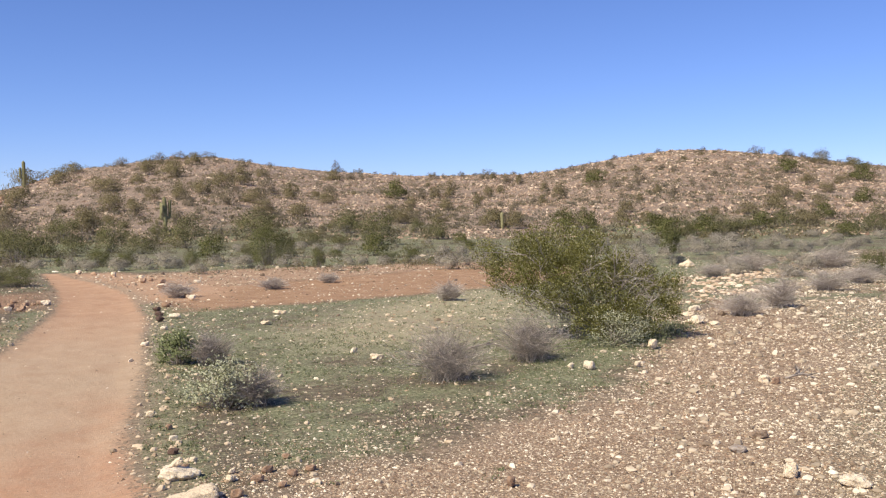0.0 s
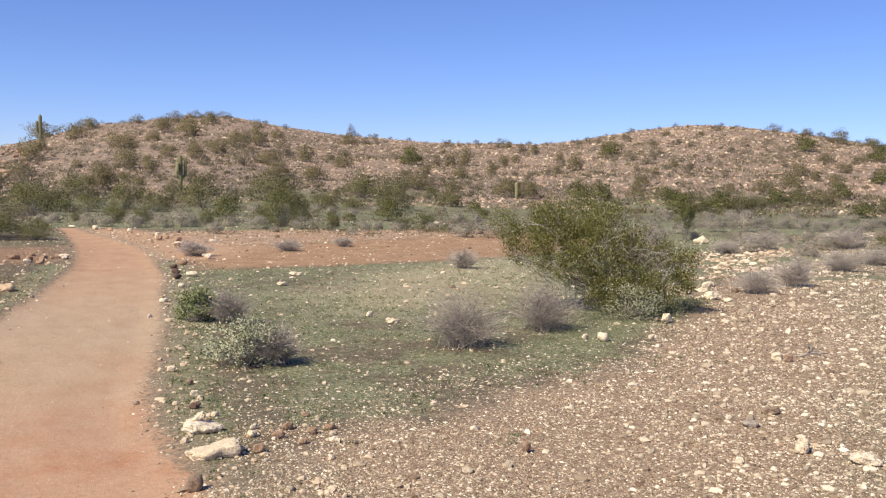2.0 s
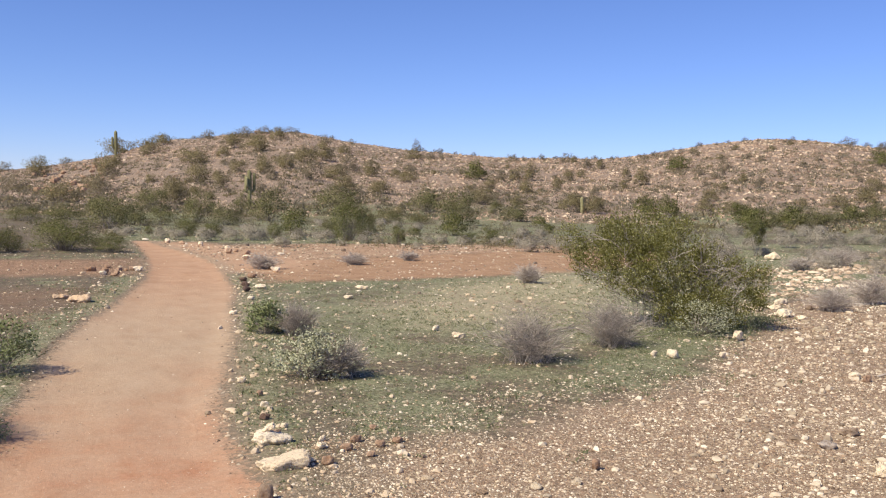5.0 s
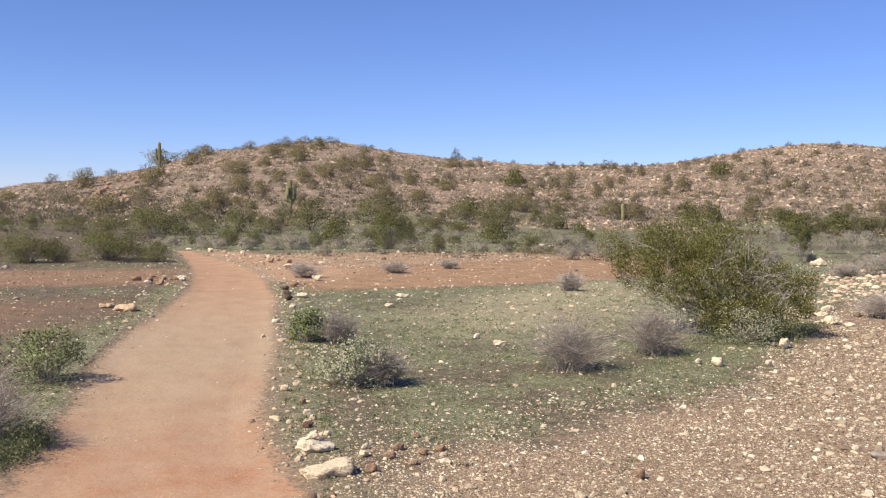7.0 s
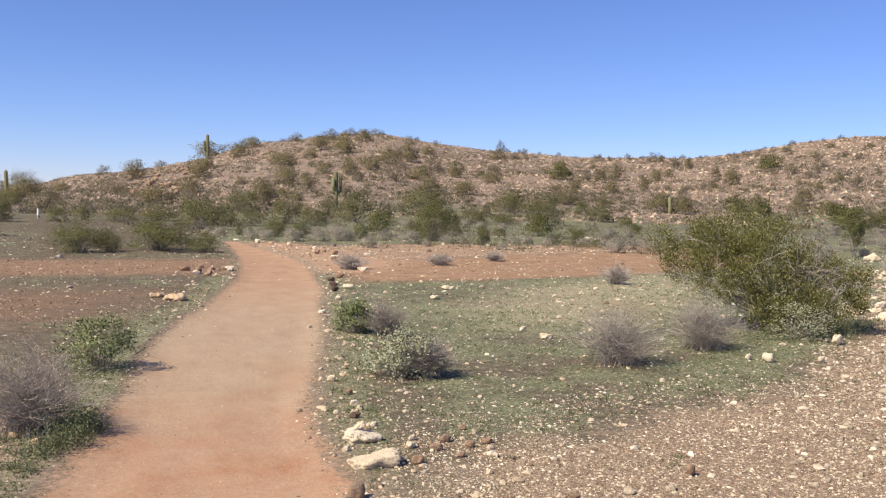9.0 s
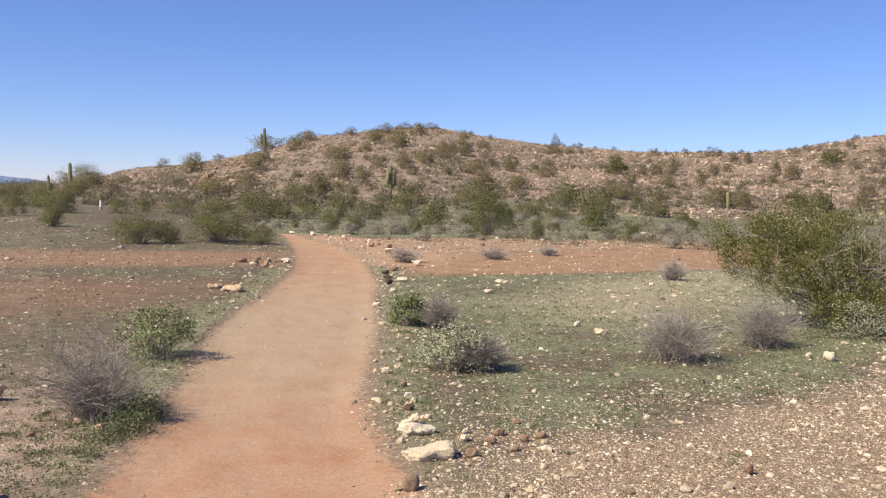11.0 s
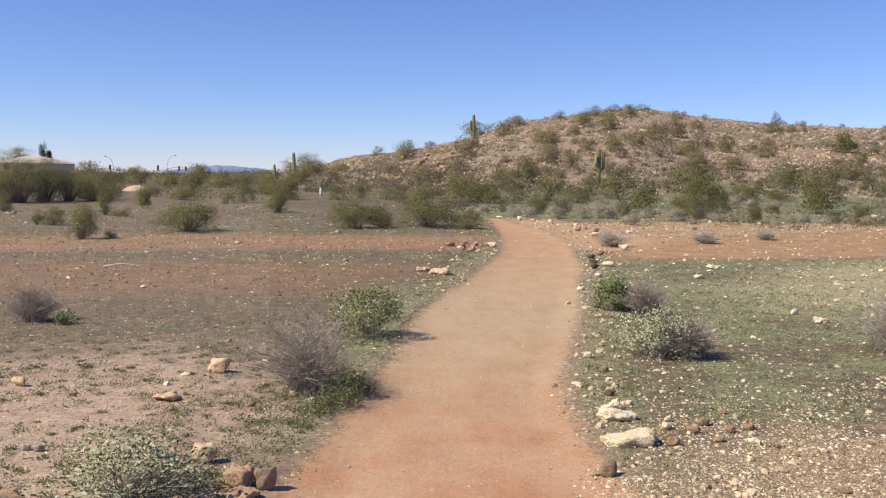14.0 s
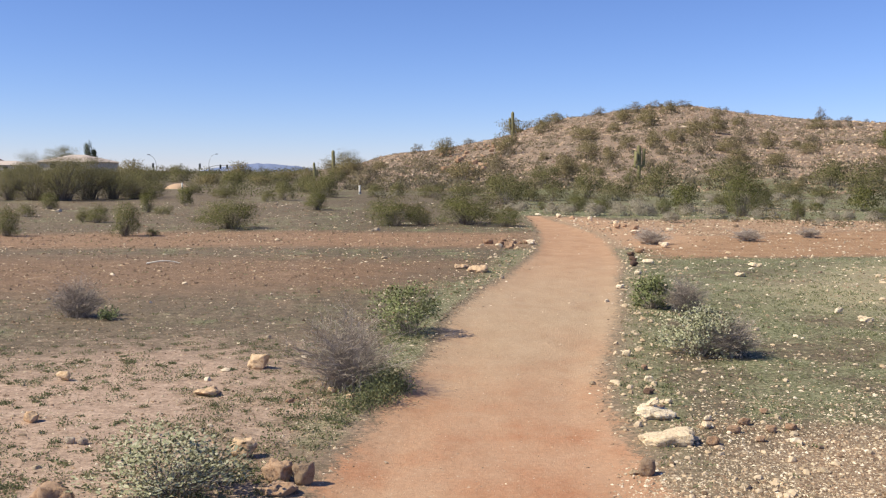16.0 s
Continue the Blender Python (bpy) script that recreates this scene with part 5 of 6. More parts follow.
# the stony ground lies thick with chips
x, y, r = field(250000, (14, 64), (2.8, 30))
keep = rng.uniform(0, 1, len(x)) < np.maximum(within(x, y, "white", 1.0), np.clip((inside(x, y, ZONES["brown"]) + 0.5 + 0.8 * value_noise(x, y, 0.5, 31)) / 0.8, 0, 0.95)) * (0.75 + 0.25 * value_noise(x, y, 0.6, 35))
tone = rng.uniform(0, 1, len(x)) < 0.2 + 0.3 * within(x, y, "brown", 0.8)
size = 0.0062 * np.minimum(np.exp(rng.normal(0, 0.5, len(x))), 2.8) * (r / 6) ** 0.5
stones("stone_chips", x[keep & ~tone], y[keep & ~tone], size[keep & ~tone], M_GRAVEL, "thick layer of cream and tan stone chips", fine=True)
stones("brown_chips", x[keep & tone], y[keep & tone], size[keep & tone], M_DARKGRAVEL, "reddish-brown stone chips among the paler ones", fine=True)
# larger loose cobbles
x, y, r = field(6500, (-27, 64), (3, 46))
dens = np.where(x < 1.5 + 0.1 * y, 0.05, 0.1) + 0.4 * within(x, y, "white", 1.0) + 0.3 * within(x, y, "strip")
keep = (rng.uniform(0, 1, len(x)) < dens * (1 - within(x, y, "path", 0.1)) * (1 - 0.7 * within(x, y, "red")))
near = keep & (r < np.sort(r[keep])[280])
keep = keep & ~near
COBBLES = []
for i in range(8):
    g = np.random.default_rng(500 + i)
    bm = bmesh.new()
    bmesh.ops.create_icosphere(bm, subdivisions=2, radius=1.0)
    cuts = [(Vector(g.normal(size=3)).normalized(), g.uniform(0.55, 0.85)) for _ in range(6)]
    off = Vector(g.uniform(-50, 50, 3))
    for v in bm.verts:
        q = v.co.copy()
        for nrm, lim in cuts:
            q -= nrm * max(0.0, q.dot(nrm) - lim)
        v.co = q * (1 + 0.15 * noise.noise(q * 2 + off) + 0.07 * noise.noise(q * 5 + off))
    me = bpy.data.meshes.new("cobble")
    bm.to_mesh(me)
    bm.free()
    me.materials.append(M_COBBLE)
    COBBLES.append(me)
for cx, cy, cr in zip(x[near], y[near], r[near]):
    k = 0.019 * min(math.exp(rng.normal(0, 0.45)), 2.1) * (cr / 7) ** 0.5
    ob = new("cobble", COBBLES[int(rng.integers(8))])
    flat = rng.uniform(0.5, 0.85)
    ob.matrix_basis = pose(cx, cy, ground_z(cx, cy) + 0.35 * k * flat, 0, 0, rng.uniform(0, 360)) @ Matrix.Diagonal((k * rng.uniform(0.9, 1.3), k * rng.uniform(0.65, 0.95), k * flat, 1))
    tagged(ob, "loose cream to brown cobble lying on the soil", "stone", "loose cobbles")
stones("pale_cobbles", x[keep], y[keep], 0.018 * np.minimum(np.exp(rng.normal(0, 0.45, keep.sum())), 2.1) * (r[keep] / 7) ** 0.5 * np.where(r[keep] > 10, 1.35, 1.0), M_GRAVEL, "fist-sized cream cobbles lying among the gravel")
x, y, r = field(9000, (40, 64), (4.0, 22))
a = np.degrees(np.arctan2(x, y))
keep = rng.uniform(0, 1, len(x)) < within(x, y, "white", 1.0) * np.clip((a - 42) / 14, 0.03, 0.5)
stones("broken_stones", x[keep], y[keep], 0.0135 * np.minimum(np.exp(rng.normal(0, 0.5, keep.sum())), 3.0) * (r[keep] / 7) ** 0.5, M_GRAVEL, "cream broken stones lying thick on the slope", (0.5, 0.85))
# flat slabs of a broken ledge behind the large bush
LEDGE = [(13.2, 12.3), (18.3, 17.0), (22.8, 18.6), (21.4, 16.4), (17.2, 13.7), (14.3, 11.8)]
x, y = rng.uniform(12.5, 23.5, 2600), rng.uniform(11.3, 19, 2600)
d = inside(x, y, LEDGE) + 0.5 * value_noise(x, y, 1.1, 95)
keep = rng.uniform(0, 1, len(x)) < np.clip(d * 1.6, 0, 0.75)
stones("ledge_slabs", x[keep], y[keep], 0.05 * np.minimum(np.exp(rng.normal(0, 0.45, keep.sum())), 2.2), M_LEDGE, "cream flat slabs of a broken ledge among shrubs", (0.4, 0.65))
# stones spilled along the trail's stony edge
x, y, r = field(5200, (3, 34), (4.6, 20))
off = -inside(x, y, ZONES["path"])
keep = (x > 1.4) & (off > 0.02) & (rng.uniform(0, 1, len(x)) < 0.42 * np.exp(-np.maximum(off - 0.5, 0) / 0.35) + 0.05)
stones("edge_stones", x[keep], y[keep], 0.0145 * np.minimum(np.exp(rng.normal(0, 0.45, keep.sum())), 2.3) * (r[keep] / 6) ** 0.5, M_COBBLE, "cream, tan and brown stones along the trail's edge", (0.5, 0.85))
# rubble on the hills
a, r = np.radians(rng.uniform(-1, 64, 80000)), rng.uniform(54, 152, 80000)
x, y = np.sin(a) * r, np.cos(a) * r
keep = value_noise(x, y, 8, 41) + rng.uniform(-0.8, 0.8, len(x)) > -0.3
stones("hill_rubble", x[keep], y[keep], np.where(np.degrees(a[keep]) > 26, 0.092, 0.078) * np.minimum(np.exp(rng.normal(0, 0.55, keep.sum())), 2.6) * (r[keep] / 95) ** 0.6, M_HILLROCK, "reddish-brown rubble and boulders over the hillside", (0.5, 0.9), True)


def tufts(name, x, y, size, blades, mat, label, lean=0.6):
    n = len(x)
    i = np.repeat(np.arange(n), blades)
    z = terrain(x, y)
    base = np.column_stack([x, y, z])[i] + np.column_stack([rng.normal(0, 0.35, len(i)) * size[i], rng.normal(0, 0.35, len(i)) * size[i], np.full(len(i), -0.003)])
    d = np.column_stack([rng.normal(0, lean, len(i)), rng.normal(0, lean, len(i)), np.ones(len(i))])
    d /= np.linalg.norm(d, axis=1, keepdims=True)
    s = np.column_stack([-d[:, 1], d[:, 0], np.zeros(len(i))]) + rng.normal(0, 0.4, (len(i), 3))
    s /= np.linalg.norm(s, axis=1, keepdims=True) + 1e-9
    ln, wd = (size[i] * rng.uniform(0.5, 1.2, len(i)))[:, None], (size[i] * 0.16)[:, None]
    v = np.stack([base - s * wd, base + s * wd, base + d * ln], 1).reshape(-1, 3)
    return tagged(new(name, mesh_of(name, v, np.arange(len(v)).reshape(-1, 3), mat)), label, "grass", kind="stuff")


x, y, r = field(130000, (-27, 64), (2.8, 36))
g = grass_cover(x, y)
keep = rng.uniform(0, 1, len(x)) < np.clip(g * 1.3 - 0.2 + 0.25 * value_noise(x, y, 0.5, 51), 0, 1)
tufts("short_grass", x[keep], y[keep], 0.0135 * np.exp(rng.normal(0, 0.4, keep.sum())) * (r[keep] / 6) ** 0.6, 4, M_GRASS, "thin short green grass and seedlings on the soil", 0.9)


def scrub_mats(name, n, az, reach, width, per, leaf, mat, label):
    """Knee-high scrub too dense to count, as loose clumps of leaves."""
    a, r = np.radians(rng.uniform(*az, n)), rng.uniform(*reach, n)
    x, y, w = np.sin(a) * r, np.cos(a) * r, rng.uniform(*width, n)
    keep = (inside(x, y, ZONES["path"]) < -1) & ((np.abs(np.degrees(a) + 12) > 1.3) | (r > 75)) & (value_noise(x, y, 6, 61) + rng.uniform(-0.9, 0.9, n) > -0.2)
    x, y, w = x[keep], y[keep], w[keep]
    i = np.repeat(np.arange(len(x)), per)
    t, u = rng.uniform(0, 2 * math.pi, len(i)), rng.uniform(0, 1, len(i)) ** 0.5
    h = rng.uniform(0, 0.42, len(i)) * np.sqrt(np.clip(1 - u * u, 0.05, 1))
    pos = np.column_stack([x[i] + np.cos(t) * u * w[i] * 0.5, y[i] + np.sin(t) * u * w[i] * 0.5, terrain(x, y)[i] + h * w[i] - 0.0015 * np.maximum(0, np.hypot(x, y)[i] - 50)])
    v, f = leaves(rng, pos, leaf, leaf * 0.55, 0.8, None, True)
    return tagged(new(name, mesh_of(name, v, f, mat)), label, "scrub", kind="stuff")


scrub_mats("hill_scrub", 10500, (-2, 64), (54, 152), (0.35, 0.95), 24, 0.16, M_BROWNSCRUB, "dull grey-brown low scrub dotted over the hillside")
scrub_mats("olive_scrub", 1900, (-2, 64), (52, 152), (0.4, 1.3), 34, 0.18, M_FARLEAF, "dusty olive low scrub dotted over the hillside")
scrub_mats("flat_scrub", 260, (3, 46), (29, 52), (0.3, 0.8), 40, 0.075, M_BROWNSCRUB, "low grey scrub dotted over the flat")
scrub_mats("flat_weeds", 420, (0, 46), (29, 54), (0.3, 0.9), 40, 0.08, M_FARLEAF, "low olive weeds dotted over the flat")
scrub_mats("far_scrub", 900, (-27, -3), (110, 260), (1.2, 3.0), 40, 0.22, M_OLIVELEAF, "dusty olive scrub far across the flat")
scrub_mats("left_scrub", 900, (-27, -3), (44, 160), (0.8, 2.2), 56, 0.11, M_OLIVELEAF, "dusty olive scrub across the flat")


# ---- far things beyond the flat ----
def plain(name, colour, rough=0.8):
    m, n, l, b = material(name, rough)
    co = n.new("ShaderNodeTexCoord").outputs["Object"]
    k = noise_node(n, l, 1.5, 5, 0.6, co)
    l.new(ramp_node(n, l, k, [(0.3, tuple(c * 0.82 for c in colour)), (0.7, colour)]), b.inputs["Base Color"])
    return m


M_WALL, M_ROOF, M_DARK = plain("white_stucco", (0.72, 0.66, 0.58)), plain("pale_roof_tile", (0.56, 0.47, 0.42)), plain("dark_painted_metal", (0.04, 0.05, 0.045))
M_WHITE = plain("white_paint", (0.82, 0.80, 0.76))
# the far mountain's blue is distance haze put into its base colour
M_POLE, M_DIRT, M_FARHILL, M_HAZE_BLUE = plain("grey_pole", (0.28, 0.28, 0.28)), plain("pale_orange_dirt", (0.58, 0.40, 0.27)), plain("dark_far_hill", (0.17, 0.13, 0.13)), plain("far_mountain_haze_blue", (0.20, 0.25, 0.40))


def at(az, r):
    return math.sin(radians(az)) * r, math.cos(radians(az)) * r


def box(bm, x0, y0, z0, x1, y1, z1):
    made = bmesh.ops.create_cube(bm, size=1.0)["verts"]
    bmesh.ops.scale(bm, vec=(x1 - x0, y1 - y0, z1 - z0), verts=made)
    bmesh.ops.translate(bm, vec=((x0 + x1) / 2, (y0 + y1) / 2, (z0 + z1) / 2), verts=made)
    return made


def ridge(name, az0, az1, r, peak, mat, label, seed):
    """A far ridge with a crest line, slopes before and behind."""
    n = 60
    t = np.linspace(0, 1, n)
    crest = peak * np.clip(np.sin(t * math.pi), 0, 1) ** 0.8 * (0.8 + 0.2 * value_noise(t * 10, t * 0, 2.3, seed)) + 0.05 * peak * value_noise(t * 40, t * 0, 1.5, seed)
    v = []
    for k, (dr, hz) in enumerate(((-0.06, 0), (-0.03, 0.55), (0, 1), (0.06, 0))):
        for a, c in zip(np.linspace(az0, az1, n), crest):
            x, y = at(a, r * (1 + dr))
            v.append((x, y, -3 + hz * (c + 3) * (1 + (0.08 * math.sin(a * 9 + k * 2) if k == 1 else 0))))
    idx = np.arange(4 * n).reshape(4, n)
    f = np.stack([idx[:-1, :-1], idx[:-1, 1:], idx[1:, 1:], idx[1:, :-1]], -1).reshape(-1, 4)
    return tagged(new(name, mesh_of(name, v, f, mat, True)), label, "mountain", kind="structure")


ridge("backdrop_mountain", -10.4, -3.0, 3200, 30, M_HAZE_BLUE, "mountain far off on the horizon, coloured blue as through haze", 3)
ridge("backdrop_hill", -29, -19.7, 900, 30, M_FARHILL, "dark rounded hill far off on the horizon", 5)


def house(az, r, w, d, wall, ridge_z, turn, label):
    top = new("house")
    x, y = at(az, r)
    top.matrix_basis = pose(x, y, ground_z(x, y), 0, 0, turn)
    bm = bmesh.new()
    box(bm, -w / 2, -d / 2, -0.2, w / 2, d / 2, wall)
    part("wall", bm, M_WALL, top)
    bm = bmesh.new()
    o = 0.4
    lo, hi = [bm.verts.new(p) for p in ((-w / 2 - o, -d / 2 - o, wall), (w / 2 + o, -d / 2 - o, wall), (w / 2 + o, d / 2 + o, wall), (-w / 2 - o, d / 2 + o, wall))], \
        [bm.verts.new(p) for p in ((-w * 0.12, 0, ridge_z), (w * 0.12, 0, ridge_z))]
    for q in ((lo[0], lo[1], hi[1], hi[0]), (lo[2], lo[3], hi[0], hi[1]), (lo[1], lo[2], hi[1]), (lo[3], lo[0], hi[0]), (lo[3], lo[2], lo[1], lo[0])):
        bm.faces.new(q)
    part("roof", bm, M_ROOF, top)
    for k in (-0.25, 0.2):
        bm = bmesh.new()
        box(bm, k * w, -d / 2 - 0.03, wall * 0.4, k * w + 0.9, -d / 2 + 0.02, wall * 0.8)
        part("window", bm, M_DARK, top)
    return tagged(top, label, "house")


house(-17.15, 150, 8.4, 8, 1.6, 2.7, -15, "white stucco house with a pale pitched roof behind trees")
house(-20.9, 170, 14, 8, 1.2, 1.9, -20, "low white stucco house half hidden by scrub")
for az, r, w, h in ((-17.95, 166, 6.5, 4.4), (-19.7, 62, 2.4, 2.0), (-14.3, 60, 2.2, 1.2), (-13.6, 70, 3.0, 1.3), (-1.9, 97, 5.0, 2.4), (-24.5, 44, 2.4, 1.4), (-22.6, 42, 2.2, 1.4)):
    plant(TREES, *at(az, r), w, h * (0.8 if r < 60 else 1))
dark_tree = clump_bush("dark_tree", 95, 30, 60, 0.07, M_DARKLEAF, M_STEM, 0.3, 0.012, 0.09)
tagged(place(dark_tree, *at(-16.55, 158), 0, 2.2, 4.4), "dark green round-headed tree beside the house", "tree")


def signal(az, r, z, label):
    top = new("traffic_signal")
    x, y = at(az, r)
    top.matrix_basis = pose(x, y, ground_z(x, y), 0, 0, -az)
    bm = bmesh.new()
    bmesh.ops.create_cone(bm, segments=8, radius1=0.09, radius2=0.07, depth=z, matrix=Matrix.Translation((0, 0, z / 2)), cap_ends=True)
    part("pole", bm, M_POLE, top)
    bm = bmesh.new()
    box(bm, -0.3, -0.2, z - 1.0, 0.3, 0.2, z + 0.5)
    bmesh.ops.bevel(bm, geom=bm.edges[:], offset=0.05, segments=1, affect="EDGES")
    head = part("signal_head", bm, M_DARK, top)
    for k in range(3):
        bm = bmesh.new()
        bmesh.ops.create_cone(bm, segments=10, radius1=0.16, radius2=0.16, depth=0.12, matrix=pose(0, -0.24, z - 0.75 + k * 0.5, 90), cap_ends=True)
        part("lens", bm, M_POLE, head)
    return tagged(top, label, "traffic light", "traffic signals")


for az in (-13.1, -10.45):
    signal(az, 300, 3.1, "dark traffic signal on a grey pole far off")


def mast(az, r, reach, z, label):
    """A signal mast: pole, long arm and two heads."""
    top = new("signal_mast")
    x, y = at(az, r)
    top.matrix_basis = pose(x, y, ground_z(x, y), 0, 0, -az)
    line = np.array([[[0, 0, 0], [0, 0, z * 0.6], [0, 0, z]]])
    part_of("pole", mesh_of("pole", *tubes(line, [0.14], [0.11], 8), M_POLE, True), top)
    arm = np.array([[[0, 0, z - 0.2], [reach * 0.4, 0, z + 0.35], [reach, 0, z + 0.45]]])
    part_of("arm", mesh_of("arm", *tubes(arm, [0.09], [0.06], 8), M_POLE, True), top)
    for k in (0.62, 1.0):
        bm = bmesh.new()
        box(bm, reach * k - 0.28, -0.2, z - 0.7, reach * k + 0.28, 0.2, z + 0.6)
        part("signal_head", bm, M_DARK, top)
    return tagged(top, label, "traffic light")


mast(-9.9, 300, 5.4, 2.7, "signal mast with a long arm and two dark heads")


def street_lamp(az, r, z, reach, label):
    top = new("street_lamp")
    x, y = at(az, r)
    top.matrix_basis = pose(x, y, ground_z(x, y), 0, 0, -az)
    t = np.linspace(0, 1, 9)
    line = np.column_stack([reach * t ** 3, 0 * t, z * (1 - (1 - t) ** 1.6)])[None]
    part_of("pole", mesh_of("pole", *tubes(line, [0.07], [0.04], 8), M_POLE, True), top)
    bm = bmesh.new()
    box(bm, reach - 0.1, -0.14, z - 0.12, reach + 0.7, 0.14, z + 0.08)
    part("lamp_head", bm, M_POLE, top)
    return tagged(top, label, "street lamp", "street lamps")


street_lamp(-9.95, 300, 6.6, 2.2, "tall grey street lamp with a curved arm far off")
street_lamp(-12.9, 300, 6.2, -2.6, "tall grey street lamp with a curved arm far off")


def marker(az, r, h, label):
    top = new("trail_marker")
    x, y = at(az, r)
    top.matrix_basis = pose(x, y, ground_z(x, y), 0, 0, -50)
    bm = bmesh.new()
    box(bm, -0.05, -0.04, -0.1, 0.05, 0.03, h)
    bmesh.ops.bevel(bm, geom=bm.edges[:], offset=0.008, segments=1, affect="EDGES")
    part("post", bm, M_WHITE, top)
    bm = bmesh.new()
    box(bm, -0.056, -0.046, h * 0.05, 0.056, 0.036, h * 0.3)
    part("band", bm, M_POLE, top)
    return tagged(top, label, "marker post", "marker posts")


marker(-0.92, 49, 0.46, "short white marker post standing in the scrub")
marker(-11.45, 57, 0.36, "short white marker post beside a dirt bank")


def bank(az, r, w, h, label):
    x0, y0 = at(az, r)
    n = 24
    u, v = np.meshgrid(np.linspace(-1, 1, n), np.linspace(-1, 1, n))
    k = np.clip(1 - u * u - v * v, 0, 1)
    x, y = x0 + u.ravel() * w / 2, y0 + v.ravel() * w / 2
    z = terrain(x, y) - 0.15 + (k.ravel() ** 0.8) * h * (1 + 0.25 * value_noise(x, y, 0.9, 71)) + 0.1 * k.ravel()
    idx = np.arange(n * n).reshape(n, n)
    f = np.stack([idx[:-1, :-1], idx[:-1, 1:], idx[1:, 1:], idx[1:, :-1]], -1).reshape(-1, 4)
    return tagged(new("dirt_bank", mesh_of("dirt_bank", np.column_stack([x, y, z]), f, M_DIRT, True)), label, "mound")


bank(-11.75, 58, 1.7, 0.45, "bare pale orange dirt bank among shrubs")


# ---- low herbs on the near ground ----
x, y, r = field(9000, (-27, 64), (3.5, 20))
g = grass_cover(x, y) + 0.35 * within(x, y, "pink", 0.4)
keep = (rng.uniform(0, 1, len(x)) < np.clip(g - 0.25, 0, 0.6)) & (inside(x, y, ZONES["path"]) < -0.08)
x, y, r = x[keep], y[keep], r[keep]
w = 0.05 * np.exp(rng.normal(0, 0.45, len(x))) * (r / 6) ** 0.4
i = np.repeat(np.arange(len(x)), 18)
pos = np.column_stack([x[i] + rng.normal(0, 0.5, len(i)) * w[i], y[i] + rng.normal(0, 0.5, len(i)) * w[i], terrain(x, y)[i] + rng.uniform(0, 0.35, len(i)) * w[i]])
v, f = leaves(rng, pos, 0.017, 0.011, 0.1)
tagged(new("low_herbs", mesh_of("low_herbs", v, f, M_GRASS)), "low mats of green herbs on the sandy soil", "herbs", kind="stuff")
x, y, r = field(4600, (-27, 6), (3.6, 13))
keep = (rng.uniform(0, 1, len(x)) < 0.22 + 0.6 * np.clip(value_noise(x, y, 0.8, 81), 0, 1)) & (inside(x, y, ZONES["path"]) < -0.15) & (inside(x, y, ZONES["pink"]) > -0.6)
x, y = x[keep], y[keep]
w = 0.030 * np.exp(rng.normal(0, 0.5, len(x)))
i = np.repeat(np.arange(len(x)), 60)
pos = np.column_stack([x[i] + rng.normal(0, 1, len(i)) * w[i], y[i] + rng.normal(0, 0.8, len(i)) * w[i], terrain(x, y)[i] + np.abs(rng.normal(0, 0.4, len(i))) * w[i]])
v, f = leaves(rng, pos, 0.0145, 0.008, 0.6, None, True)
tagged(new("herb_mats", mesh_of("herb_mats", v, f, M_HERB)), "dark green mats of low herbs on pinkish sand", "herbs", kind="stuff")
x, y, r = field(5200, (5, 52), (4.2, 18))
keep = (rng.uniform(0, 1, len(x)) < 0.6 * np.clip((r - 5) / 4, 0.1, 1) * np.clip(grass_cover(x, y) - 0.25 + 0.5 * value_noise(x, y, 0.9, 83), 0, 1)) & (inside(x, y, ZONES["path"]) < -0.15)
x, y, r = x[keep], y[keep], r[keep]
w = 0.035 * np.exp(rng.normal(0, 0.45, len(x))) * (r / 7) ** 0.5
i = np.repeat(np.arange(len(x)), 22)
pos = np.column_stack([x[i] + rng.normal(0, 1.1, len(i)) * w[i], y[i] + rng.normal(0, 0.8, len(i)) * w[i], terrain(x, y)[i] + np.abs(rng.normal(0, 0.25, len(i))) * w[i]])
v, f = leaves(rng, pos, 0.026, 0.012, 0.6, None, True)
tagged(new("grass_tufts", mesh_of("grass_tufts", v, f, M_HERB)), "dark green tufts of short grass on the flat", "grass", kind="stuff")
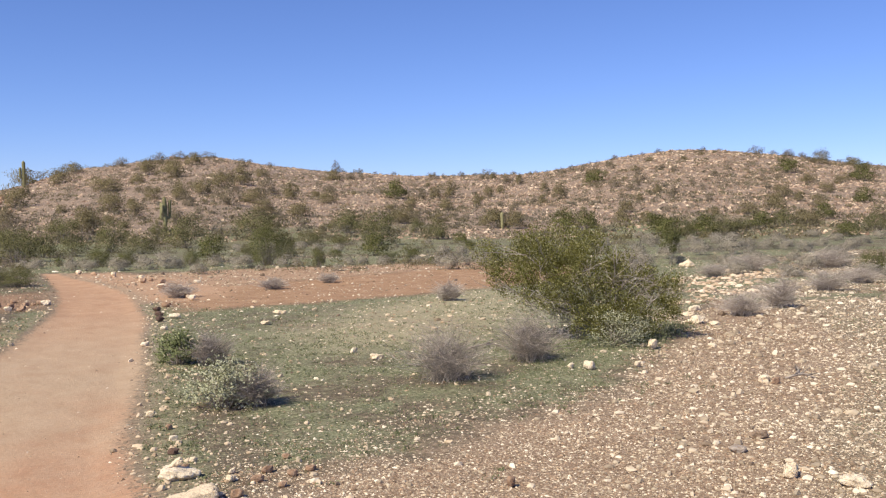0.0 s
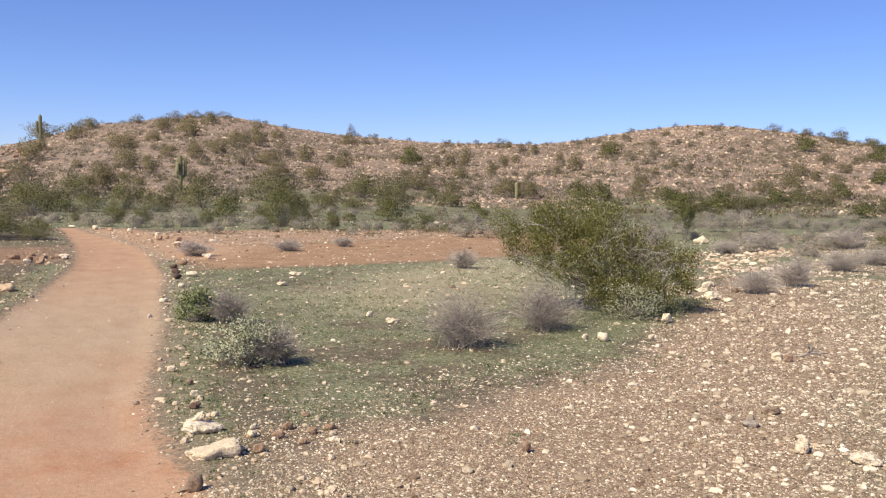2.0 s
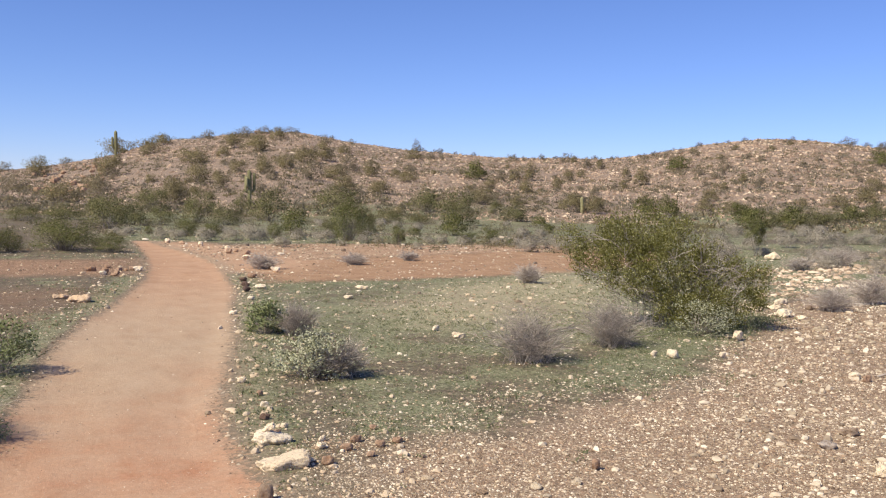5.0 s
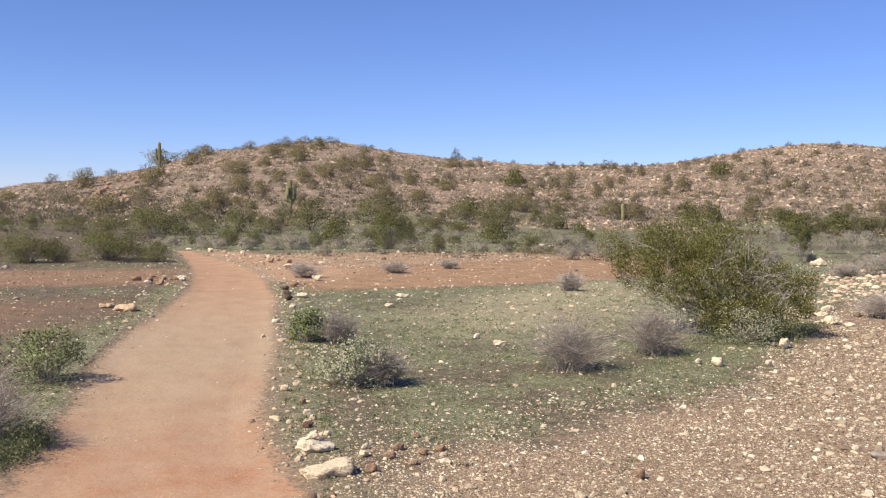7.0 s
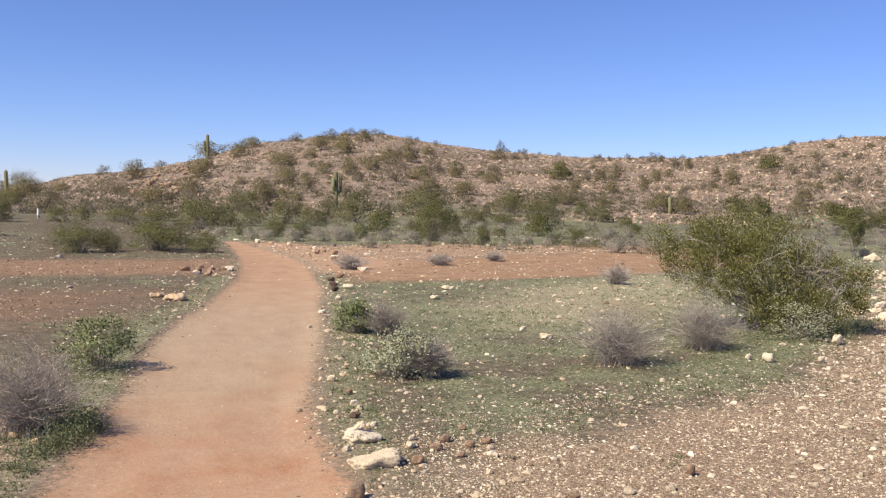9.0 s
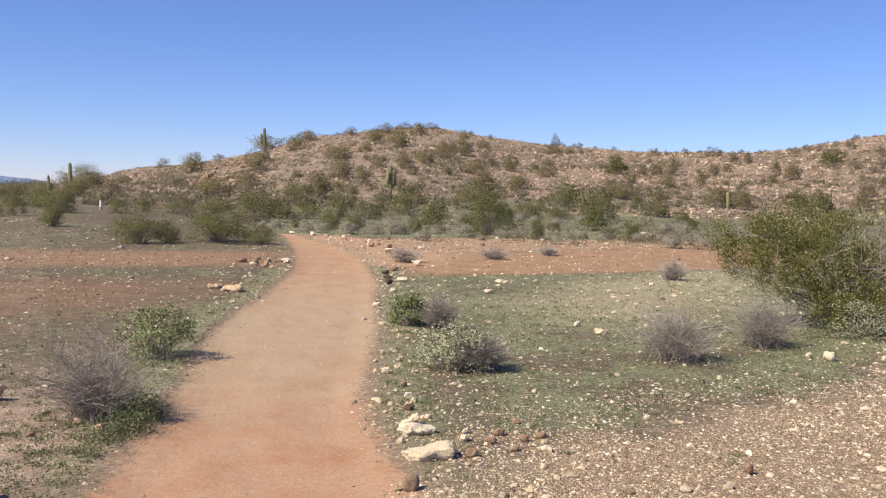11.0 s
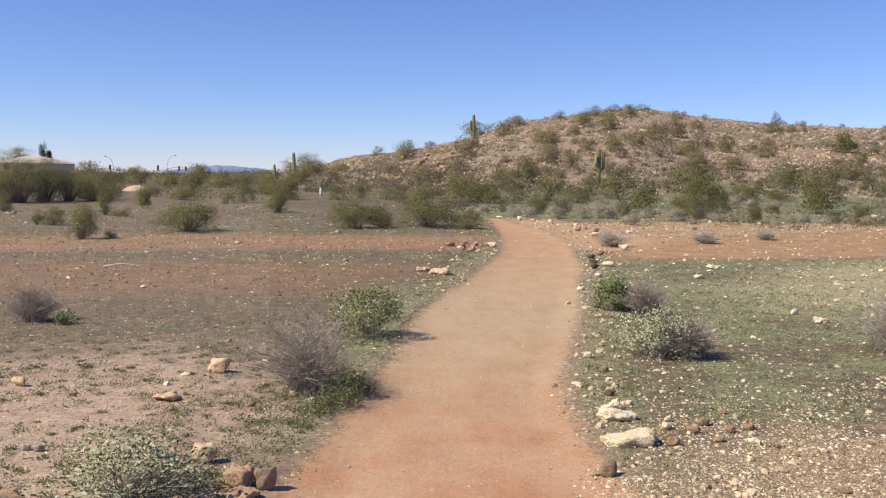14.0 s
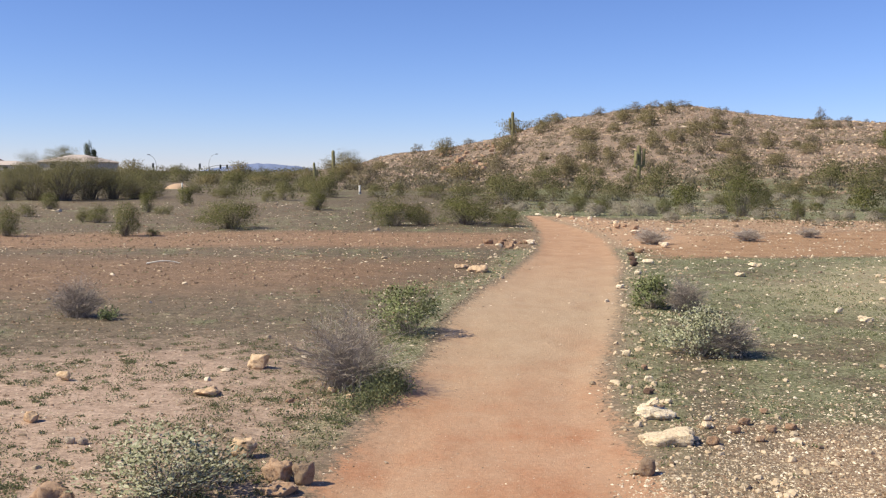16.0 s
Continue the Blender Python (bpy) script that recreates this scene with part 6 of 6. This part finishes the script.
# green weeds round the foot of the large bush
for x0, y0, spread, n in ((8.3, 8.9, 0.16, 900), (8.8, 9.0, 0.2, 1300), (9.3, 9.1, 0.22, 1300), (9.8, 9.3, 0.2, 900), (10.3, 9.6, 0.16, 500), (7.7, 8.8, 0.15, 500), (7.2, 8.9, 0.15, 400)):
    pos = np.column_stack([x0 + rng.normal(0, spread, n), y0 + rng.normal(0, spread, n), ground_z(x0, y0) + np.abs(rng.normal(0, 0.06, n))])
    v, f = leaves(rng, pos, 0.03, 0.014, 0.6)
    tagged(new("weed_patch", mesh_of("weed_patch", v, f, M_GRASS)), "green weeds round the foot of a creosote bush", "weeds", kind="stuff")
# thick dark green weeds at the foot of the dry shrub by the trail
for x0, y0, spread, n in ((0.14, 6.62, 0.075, 2400), (0.04, 6.3, 0.08, 1300), (-0.1, 6.1, 0.09, 800), (0.25, 8.6, 0.10, 300), (-0.2, 5.75, 0.07, 140), (-0.3, 5.3, 0.06, 120), (-0.45, 5.9, 0.07, 110), (-0.58, 5.35, 0.05, 90), (-0.3, 6.2, 0.06, 100)):
    pos = np.column_stack([x0 + rng.normal(0, spread, n), y0 + rng.normal(0, spread, n), ground_z(x0, y0) + np.abs(rng.normal(0, 0.05 if n < 1000 else 0.075, n))])
    v, f = leaves(rng, pos, 0.021, 0.009, 0.6)
    tagged(new("weed_patch", mesh_of("weed_patch", v, f, M_HERB)), "thick patch of dark green weeds at the trail's edge", "weeds", kind="stuff")


# ---- dead wood ----
def dead_branch(x, y, length, turn, seed, label, forks=5, mat=M_TWIG):
    g = np.random.default_rng(seed)
    t = np.linspace(-0.5, 0.5, 6)
    line = np.column_stack([t * length, 0.04 * length * np.sin(t * 7), 0.02 + 0.03 * np.cos(t * 4)])[None]
    top = new("dead_branch")
    part_of("limb", mesh_of("limb", *tubes(line, [0.014], [0.007], 5), mat, True), top)
    if forks:
        side = side_twigs(g, line, forks, length * 0.35, 0.1, 3, 0.5)
        for one in side:
            part_of("fork", mesh_of("fork", *tubes(one[None], [0.006], [0.003], 4), M_STEM), top)
    top.matrix_basis = pose(x, y, ground_z(x, y), 0, 0, turn)
    return tagged(top, label, "branch")


dead_branch(8.0, 5.8, 0.30, -30, 3, "dark dead branch lying on the gravel", 9)
dead_branch(8.35, 6.1, 0.22, 40, 4, "dark dead branch lying on the gravel", 7)
dead_branch(-3.55, 16.0, 0.55, 10, 5, "bleached bare stick lying on the flat", 0, M_BLEACHED)
dead_branch(6.9, 9.6, 0.5, -20, 6, "dark dead branch lying in the grass", 6)
